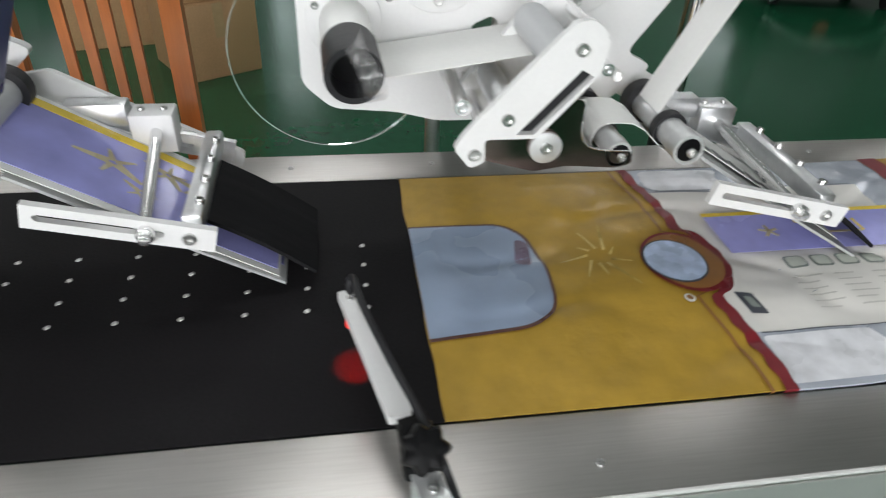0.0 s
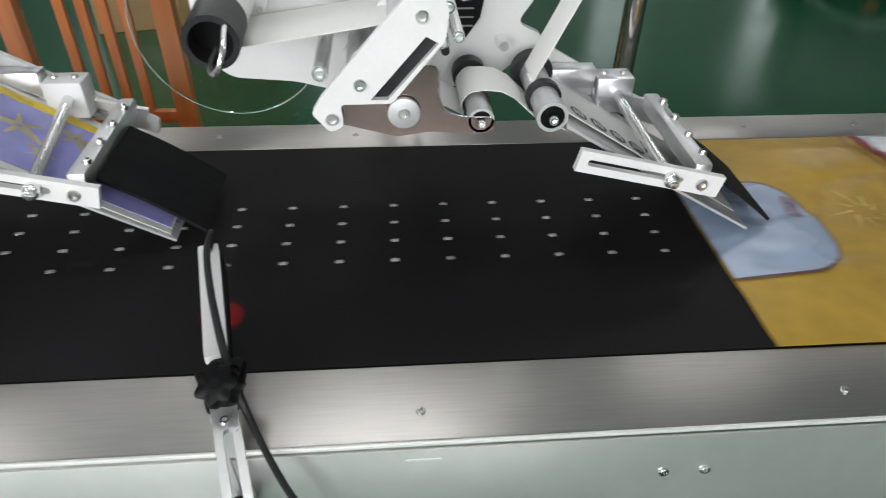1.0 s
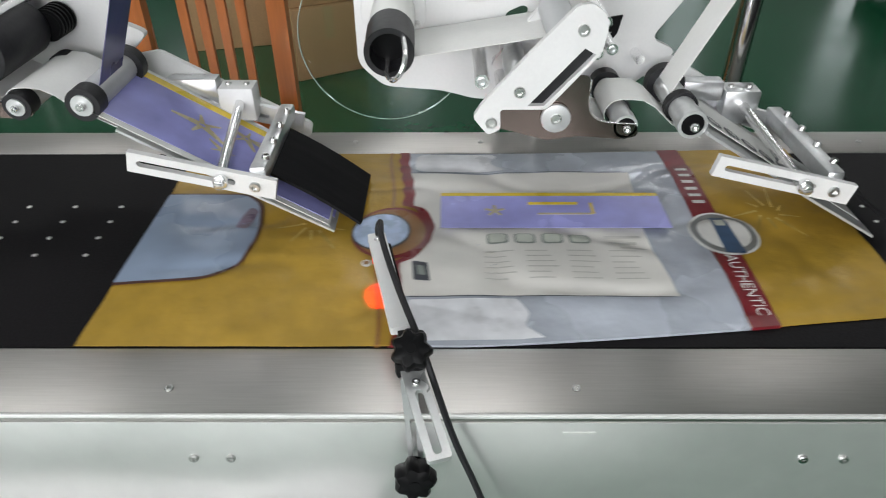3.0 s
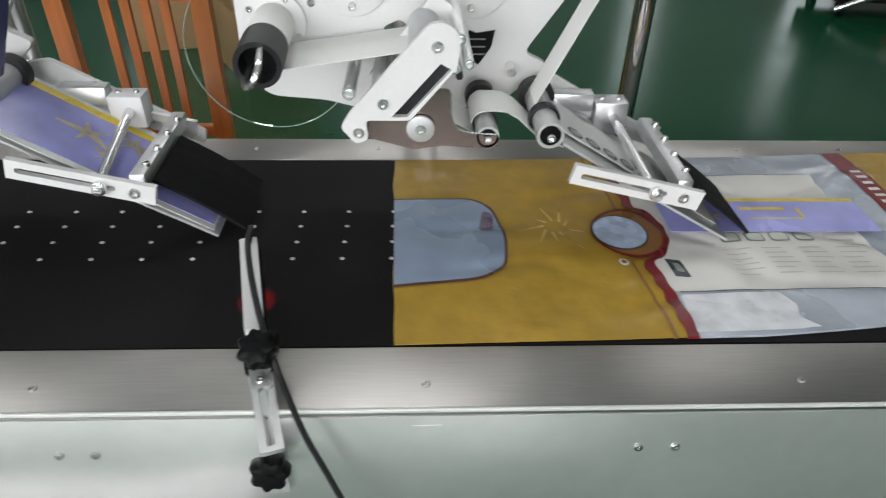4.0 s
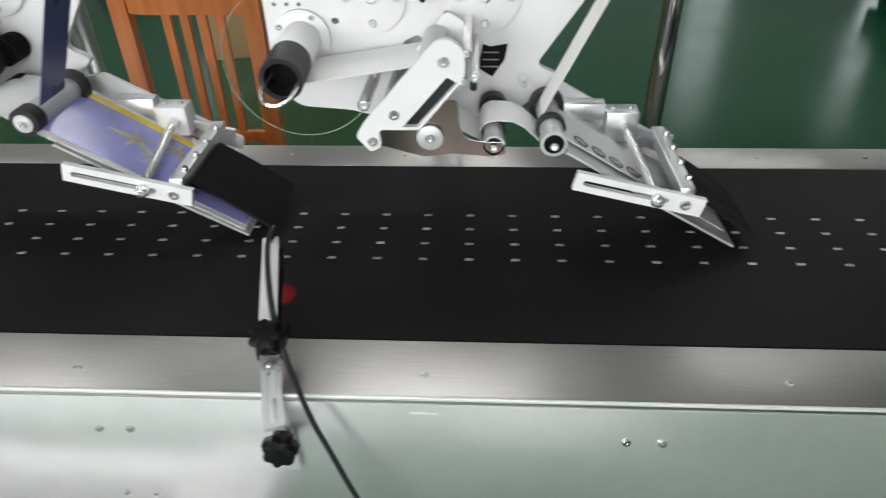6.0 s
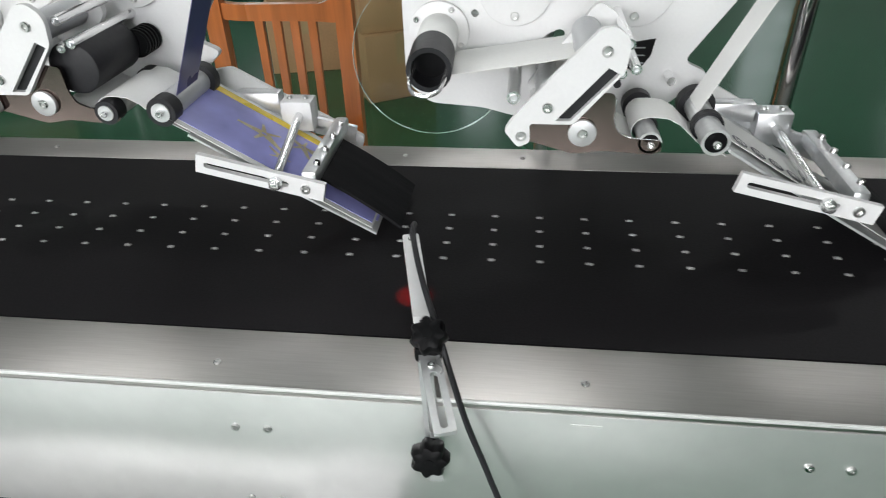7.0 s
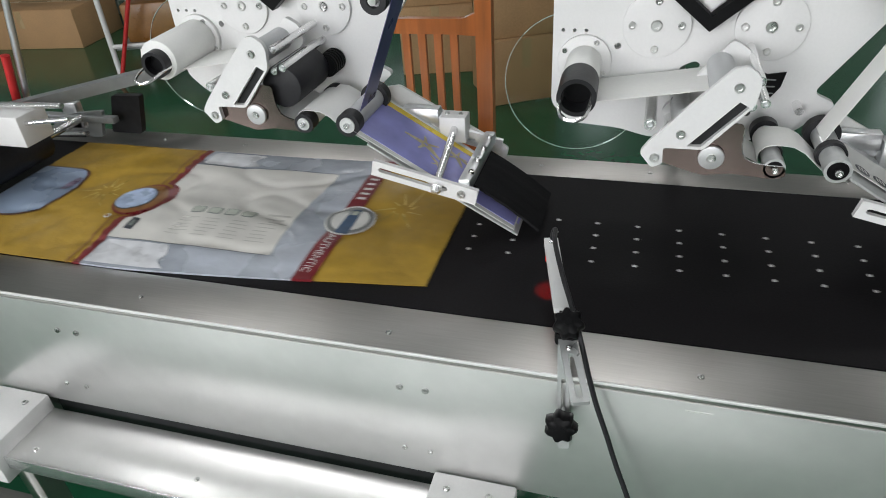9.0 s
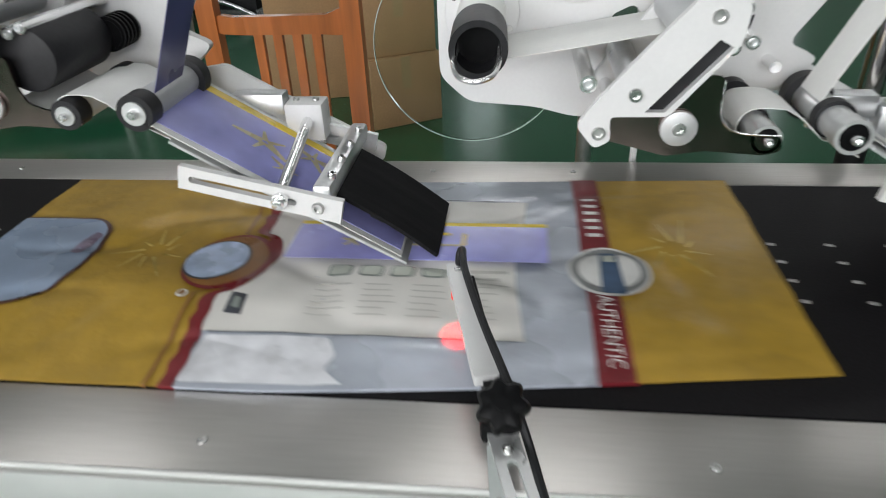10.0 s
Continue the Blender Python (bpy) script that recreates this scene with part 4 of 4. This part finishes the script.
CODE_TWO = copy_thing(CODE_ONE, pose(0, 0, 0))


# ---- sensor stands on the near rail ----
def flat_bar(p, q, width, thick, side, slot=None):
    """A flat bar from p to q; side: the direction of its width. A slot from slot[0] to slot[1] of its length."""
    p, q = Vector(p), Vector(q)
    d = q - p
    x = d.normalized()
    y = Vector(side)
    y = (y - x * y.dot(x)).normalized()
    z = x.cross(y)
    L = d.length
    w = width / 2
    outer = rounded([(-w * 0.4, -w), (L + w * 0.4, -w), (L + w * 0.4, w), (-w * 0.4, w)], w * 0.3)
    holes = [slot2(L * slot[0], 0, L * slot[1], 0, w * 0.36)] if slot else []
    bm = prism(outer, -thick / 2, thick / 2, holes=holes)
    m = Matrix((x, z, y)).transposed()
    for v in bm.verts:
        v.co = p + m @ v.co
    bmesh.ops.recalc_face_normals(bm, faces=bm.faces[:])
    return bm


def sensor_stand():
    s = thing("sensor_stand", "slotted metal sensor stand with black star knobs and a cable", "sensor stand")
    part("base_bar", flat_bar((-0.15, -0.038, 0.735), (-0.156, -0.036, 0.90), 0.014, 0.004, (1, 0, 0), (0.2, 0.7)), ZINC, s, "slotted upright bar")
    part("slide_bar", flat_bar((-0.153, -0.03, 0.905), (-0.129, -0.112, 0.897), 0.02, 0.005, (1, 0, 0), (0.3, 0.95)), ZINC, s, "pale slotted bar")
    part("bolt", screw((-0.149, -0.046, 0.907), (0, 0, 1), 0.004, 0.003), CHROME, s)
    part("spacer", cyl((-0.153, -0.05, 0.79), (-0.153, -0.028, 0.79), 0.008, 16), ZINC, s)
    star_knob(s, (-0.153, -0.05, 0.793), (0.05, -1, 0.25), 0.0205, 0.02)
    star_knob(s, (-0.153, -0.02, 0.918), (0.0, -0.6, 0.8), 0.0185, 0.022)
    a = part("arm", flat_bar((-0.166, 0.018, 0.912), (-0.199, 0.157, 0.915), 0.019, 0.009, (1, 0, 0)), WHITE_B, s, "pale sensor arm")
    part("arm_screw", screw((-0.197, 0.149, 0.9195), (0, 0, 1), 0.004, 0.002), CHROME, a)
    part("holder", box(-0.168, -0.142, -0.032, 0.016, 0.895, 0.914, 0.005), PLASTIC, s, "black clamp body")
    part("sensor_body", flat_bar((-0.158, 0.0, 0.905), (-0.19, 0.148, 0.905), 0.014, 0.014, (1, 0, 0)), PLASTIC, s, "black sensor body")
    part("sensor_lens", cyl((-0.198, 0.135, 0.899), (-0.198, 0.135, 0.908), 0.005, 16), LED, s, "glowing red sensor lens")
    part("cable", wire([(-0.196, 0.15, 0.914), (-0.198, 0.163, 0.924), (-0.194, 0.16, 0.934), (-0.189, 0.12, 0.94), (-0.17, 0.05, 0.938), (-0.144, -0.02, 0.922), (-0.118, -0.05, 0.845), (-0.09, -0.062, 0.765), (-0.04, -0.08, 0.6), (-0.03, -0.06, 0.3), (0.0, -0.03, 0.01)], 0.0032, 8), RUBBER, s, "black sensor cable")
    d = bpy.data.lights.new("sensor_beam", "SPOT")
    d.energy, d.color, d.spot_size, d.spot_blend, d.shadow_soft_size = 1.35, (1, 0.0, 0.0), radians(57), 0.6, 0.003
    o = new("sensor_beam", d)
    o.matrix_world = look((-0.198, 0.133, 0.896), (-0.195, 0.133, 0.85))


sensor_stand()


def right_stand():
    s = thing("guide_stand", "slotted metal guide stand with black star knobs", "guide stand")
    part("base_bar", flat_bar((0.538, -0.042, 0.745), (0.522, -0.034, 0.925), 0.021, 0.005, (1, 0, 0), (0.15, 0.62)), ZINC, s, "slotted upright bar")
    part("bolt", screw((0.524, -0.038, 0.89), (0, -1, 0), 0.0045, 0.003), BOLT, s)
    part("bracket_head", flat_bar((0.521, -0.038, 0.915), (0.524, -0.037, 0.93), 0.03, 0.006, (1, 0, 0)), ZINC, s)
    part("spacer", cyl((0.533, -0.045, 0.785), (0.533, -0.028, 0.785), 0.008, 16), ZINC, s)
    star_knob(s, (0.535, -0.05, 0.79), (0.1, -1, 0.2), 0.0215, 0.022)
    star_knob(s, (0.524, -0.03, 0.938), (0, -0.7, 0.7), 0.0225, 0.022)
    part("guide_arm", flat_bar((0.53, -0.022, 0.925), (0.69, 0.11, 0.93), 0.026, 0.006, (0, 1, -0.3), (0.12, 0.7)), ZINC, s, "slotted guide arm")
    part("guide_rail", flat_bar((0.69, 0.11, 0.93), (1.2, 0.12, 0.9), 0.03, 0.004, (0, 0, 1)), ZINC, s, "guide rail beside the bags")
    part("guide_post", cyl((1.19, 0.02, 0.85), (1.19, 0.12, 0.9), 0.006, 16), CHROME, s)


right_stand()
tagged(part("cover_plate", box(0.575, 0.74, -0.02, 0.045, 0.8502, 0.8535, 0.001), STEEL), "thin steel cover plate lying on the rail", "cover plate")


def post():
    p = thing("stand_post", "upright chrome machine post with a dark base", "post")
    part("tube", cyl((0.404, 0.75, 0.02), (0.404, 0.75, 1.9), 0.0185, 28), POLISHED, p, "chrome tube")
    part("base", cyl((0.404, 0.75, 0.0), (0.404, 0.75, 0.02), 0.09, 32, bevel=0.004), DARK, p)
    part("collar", cyl((0.404, 0.75, 0.72), (0.404, 0.75, 0.80), 0.022, 24, bevel=0.002), DARK, p)
    q = thing("stand_post", "thin white machine post beside the belt", "post")
    for x, y in ((-0.625, 0.58), (0.02, 0.58)):
        part("rod", cyl((x, y, 0.3), (x, y, 1.1), 0.005, 14), WHITE, q)
    part("shoe", box(-0.64, 0.04, 0.56, 0.6, 0.28, 0.3, 0.002), DARK, q)
    part("leg", box(-0.3, -0.26, 0.56, 0.6, 0, 0.28, 0.002), DARK, q)


post()


# ---- wooden stand and cartons behind ----
def slatted_chair():
    """A plain chair, its slatted back away from the belt."""
    c = thing("wooden_chair", "orange varnished wooden chair with upright slats in its back", "chair", pose(-0.745, 1.32, 0))
    for x in (-0.184, 0.184):
        part("back_post", prism(rounded([(x - 0.02, 0.0), (x + 0.02, 0.0), (x + 0.024, 0.45), (x + 0.024, 1.05), (x - 0.024, 1.05), (x - 0.024, 0.45)], 0.008), -0.02, 0.02), WOOD, c)
        part("front_leg", prism(rounded([(x - 0.017, 0.0), (x + 0.017, 0.0), (x + 0.02, 0.42), (x - 0.02, 0.42)], 0.004), -0.37, -0.335), WOOD, c)
        part("side_stretcher", box(x - 0.01, x + 0.01, -0.335, -0.02, 0.16, 0.19, 0.004), WOOD, c)
    part("seat", box(-0.205, 0.205, -0.385, -0.022, 0.42, 0.455, 0.01), WOOD, c)
    rail = [(-0.161, 0.866), (-0.1, 0.862), (0.1, 0.862), (0.161, 0.858), (0.161, 0.925), (0.12, 0.908), (-0.12, 0.906), (-0.161, 0.912)]
    part("top_rail", prism(rounded(rail, 0.01), -0.013, 0.013), WOOD, c)
    part("crest_rail", prism(rounded([(-0.161, 0.985), (0.161, 0.985), (0.161, 1.04), (0.0, 1.06), (-0.161, 1.04)], 0.01), -0.013, 0.013), WOOD, c)
    part("lower_rail", box(-0.161, 0.161, -0.012, 0.012, 0.48, 0.515, 0.005), WOOD, c)
    for i in range(4):
        x = 0.09 - i * 0.0505
        part("slat", prism(rounded([(x - 0.0105, 0.51), (x + 0.0105, 0.51), (x + 0.012, 0.87), (x - 0.012, 0.87)], 0.003), -0.008, 0.008), WOOD, c)


slatted_chair()


def carton(x, y, z, w, d, h, rz, label):
    c = thing("cardboard_carton", label, "carton", pose(x, y, z, 0, 0, rz), group="stacked cartons")
    part("body", box(-w / 2, w / 2, -d / 2, d / 2, 0, h, 0.006), CARD, c)
    for s in (-1, 1):
        part("flap", box(-w / 2 + 0.004, w / 2 - 0.004, s * 0.002 if s > 0 else -d / 2 + 0.004, d / 2 - 0.004 if s > 0 else -0.002, h, h + 0.004, 0.001), CARD, c)
    part("tape", box(-w / 2 - 0.001, w / 2 + 0.001, -0.025, 0.025, h + 0.004, h + 0.0052, 0), TAPE, c, "glossy parcel tape")
    part("tape_end", box(-0.025, 0.025, -d / 2 - 0.0012, -d / 2, h * 0.55, h, 0), TAPE, c)


carton(-0.83, 3.17, 0, 0.39, 0.4, 0.36, 31, "brown cardboard carton standing on the green floor")
carton(-0.835, 3.18, 0.366, 0.38, 0.38, 0.34, 27, "brown cardboard carton stacked on another")
carton(-1.42, 3.62, 0, 0.46, 0.42, 0.42, 14, "brown cardboard carton beside a stack")
carton(-1.42, 3.62, 0.426, 0.44, 0.4, 0.34, 18, "brown cardboard carton stacked on another")


# ---- the feeder at the left end ----
def feeder():
    f = thing("bag_feeder", "steel bag feeder frame with a black roller over the belt", "feeder")
    part("side_pillar", prism(rounded([(-1.252, 0.853), (-1.172, 0.853), (-1.148, 0.943), (-1.222, 0.94)], 0.006), 0.53, 0.546), DARK, f, "dark steel pillar")
    part("side_plate", prism(rounded([(-1.39, 0.853), (-1.255, 0.853), (-1.232, 0.916), (-1.368, 0.9)], 0.006), 0.5, 0.51, holes=[slot2(-1.29, 0.878, -1.286, 0.888, 0.006)]), GREY, f, "grey slotted side plate")
    part("guide_rod", cyl((-1.40, 0.47, 0.864), (-1.262, 0.47, 0.873), 0.007, 18), CHROME, f, "chrome guide rod")
    part("cross_beam", flat_bar((-1.6, 0.06, 0.955), (-1.12, 0.555, 0.985), 0.024, 0.024, (0, 0, 1)), GREY, f, "grey cross beam over the belt")
    part("lower_beam", box(-2.0, -1.2, 0.49, 0.51, 0.89, 0.905, 0.003), GREY, f)
    part("roller", cyl((-1.29, 0.05, 0.898), (-1.29, 0.375, 0.898), 0.036, 36, bevel=0.003), RUBBER, f, "black rubber feed roller")
    part("axle", cyl((-1.29, 0.0, 0.898), (-1.29, 0.5, 0.898), 0.008, 18), CHROME, f)
    part("cross_rod", cyl((-1.36, 0.3, 1.005), (-1.115, 0.3, 1.012), 0.0055, 18), CHROME, f, "chrome cross rod")
    part("cross_rod", cyl((-1.25, 0.27, 0.978), (-1.1, 0.29, 0.991), 0.0045, 18), CHROME, f, "chrome cross rod")
    part("carriage", box(-1.36, -1.19, 0.26, 0.33, 0.94, 1.0, 0.004), WHITE, f, "white carriage block")
    part("near_plate", box(-1.9, -1.45, 0.0, 0.012, 0.853, 1.0, 0.003), GREY, f)
    part("handle", cyl((-1.333, 0.395, 0.965), (-1.312, 0.395, 1.07), 0.0085, 18), RED, f, "red lever")
    part("lever_rod", cyl((-1.325, 0.41, 0.95), (-1.265, 0.41, 1.2), 0.007, 18), ALU, f)
    part("hanging_plate", box(-1.34, -1.3, 0.5, 0.52, 0.87, 0.93, 0.002), ALU, f)


feeder()


# ---- things far off on the floor ----
def far_machine(x, y, rz, label, red):
    m = thing("machine_base", label, "machine", pose(x, y, 0, 0, 0, rz))
    part("frame", box(-0.5, 0.5, -0.3, 0.3, 0.1, 0.35, 0.01), DARK, m)
    part("top", box(-0.4, 0.4, -0.25, 0.25, 0.35, 0.9, 0.01), GREY, m)
    for sx in (-1, 1):
        for sy in (-1, 1):
            part("caster", cyl((sx * 0.42 - 0.02, sy * 0.25, 0.05), (sx * 0.42 + 0.02, sy * 0.25, 0.05), 0.05, 20), RUBBER, m)
    if red:
        part("red_cap", cyl((-0.05, -0.32, 0.13), (-0.05, -0.36, 0.13), 0.05, 20), RED, m, "red cap")
    part("pipe", wire([(-0.5, -0.35, 0.06), (-0.2, -0.42, 0.2), (0.2, -0.42, 0.2), (0.5, -0.35, 0.06)], 0.02, 10), ALU, m)


far_machine(3.45, 4.45, -8, "dark iron machine base on wheels", True)
far_machine(-1.75, 5.75, 6, "dark iron machine base standing behind the cartons", False)
far_machine(-2.95, 5.95, -5, "dark iron machine base with a bent pipe", False)


def frame_rack(x, y, rz, label):
    """A tube rack with sheets and bundles on it."""
    m = thing("storage_rack", label, "rack", pose(x, y, 0, 0, 0, rz))
    for sx in (-0.5, 0.5):
        for sy in (-0.25, 0.25):
            part("upright", cyl((sx, sy, 0), (sx, sy, 1.5), 0.018, 14), WHITE, m)
    for z in (0.25, 0.75, 1.25):
        for sy in (-0.25, 0.25):
            part("rail", cyl((-0.5, sy, z), (0.5, sy, z), 0.014, 12), WHITE, m)
        part("shelf", box(-0.48, 0.48, -0.24, 0.24, z - 0.03, z - 0.014, 0.003), GREY, m)
    part("carton", box(-0.4, 0.1, -0.2, 0.2, 0.25, 0.5, 0.02), BROWN, m, "brown carton")
    part("carton", box(0.0, 0.42, -0.2, 0.2, 0.75, 0.98, 0.02), FROST, m, "pale carton")
    part("bar", cyl((-0.5, -0.3, 0.0), (0.1, -0.3, 1.5), 0.014, 12), RED, m, "red bar")


frame_rack(-3.1, 3.4, 20, "white tube rack holding brown and pale bundles")
frame_rack(-4.4, 4.6, 8, "white tube rack standing on the floor")


carton(-4.95, 3.95, 0, 0.95, 0.6, 0.3, 8, "low pale brown carton lying on the green floor")


def floor_cable():
    c = thing("floor_cable", "black cable lying in a loose bend on the green floor", "cable")
    part("sheath", wire([(0.1, 5.6, 0.012), (0.35, 5.1, 0.012), (0.47, 4.84, 0.012), (0.57, 4.53, 0.012), (0.71, 4.5, 0.012), (0.79, 4.74, 0.012), (0.74, 4.98, 0.012), (0.5, 5.3, 0.012), (0.45, 6.2, 0.012)], 0.012, 8), RUBBER, c)


floor_cable()


# ---- movement ----
def rows_of(pos, z=BZ + 0.0006, extra=()):
    return [(t, pose(x, 0, z)) for t, x in pos]


def bag_one_x(t):
    return min(travel(t) + 0.115, 2.25)


def bag_two_x(t):
    x = travel(t) - 1.69
    return min(x, 1.32)


def bag_three_x(t):
    return float(np.interp(t, [0, 6.2, 7.3, 8, 8.5, 9, 9.5, 10], [-2.27, -2.27, -2.09, -1.77, -1.525, -1.27, -1.02, -0.775]))


TIMES = [i / 2 for i in range(21)]
WEB_A = (-0.661 + 0.274 - 0.003, 0.317, 0.9405)
WEB_B = (0.345, 0.287, 0.8945)
STEEP = 31.2


def label_rows(bag_x, u, v, web, half, start, done, z_top):
    """On the web until start, then over the nose of the peel plate and along with the bag from done."""
    rows = []
    for k in range(0, 101):
        t = k / 10
        on_bag = Vector((bag_x(t) + u, v, BZ + z_top))
        w = Vector(web)
        if t <= start:
            rows.append((t, pose(*w, 0, STEEP, 0)))
        elif t >= done:
            rows.append((t, pose(*on_bag)))
        else:
            s = (t - start) / (done - start)
            s = s * s * (3 - 2 * s)
            p = w.lerp(on_bag, s)
            rows.append((t, pose(*p, 0, STEEP * (1 - s), 0)))
    keep = [r for i, r in enumerate(rows) if i % 5 == 0 or start - 0.11 <= r[0] <= done + 0.11]
    return keep


def turned(t):
    """How far the second bag has swung between the two heads, 0 to 1."""
    return min(max((t - 3.3) / 0.7, 0.0), 1.0)


def motions():
    for o, s0 in HOLE_ROWS:
        ts = set(TIMES)
        last = None
        for k in range(301):
            t = k / 30
            flat = (s0 + travel(t)) % LOOP
            on = RUN <= flat < RUN + math.pi * DRUM or flat >= 2 * RUN + math.pi * DRUM
            if on or last:
                ts.add(t)
                ts.add(max(0, t - 1 / 30))
            last = on
        walk(o, [(t, loop_pose(s0 + travel(t))) for t in sorted(ts)])
    # the rewind spool's clip turns while a small label is fed
    axis = Vector((-0.186, 0.3, 1.0875))
    for clip in CLIPS:
        walk(clip, [(t, Matrix.Translation(axis) @ Matrix.Rotation(radians(-a), 4, "Y") @ Matrix.Translation(-axis)) for t, a in ((0, 105), (0.4, 62), (3.9, 62), (4.3, 25), (4.7, 0), (10, 0))])
    walk(BAG_ONE, rows_of([(t, bag_one_x(t)) for t in TIMES]))
    walk(BAG_TWO, [(t, pose(bag_two_x(t) + 0.0115 * turned(t), 0, BZ + 0.0006, 0, 0, 1.3 * turned(t))) for t in TIMES])
    walk(BAG_THREE, rows_of([(t, bag_three_x(t)) for t in TIMES]))
    walk(LABEL_ONE, [(t, pose(bag_one_x(t) + 0.518, 0.297, BZ + 0.0125)) for t in TIMES])
    walk(LABEL_TWO, label_rows(bag_two_x, 0.518, 0.297, WEB_A, 0.145, 2.0, 2.7, 0.0125))
    walk(LABEL_THREE, label_rows(bag_three_x, 0.518, 0.297, WEB_A, 0.145, 9.3, 10.0, 0.0125))
    walk(CODE_ONE, label_rows(bag_one_x, 0.352, 0.312, WEB_B, 0.015, 0.0, 0.5, 0.0125))
    walk(CODE_TWO, label_rows(bag_two_x, 0.352, 0.312, WEB_B, 0.015, 3.9, 4.4, 0.0125))


motions()
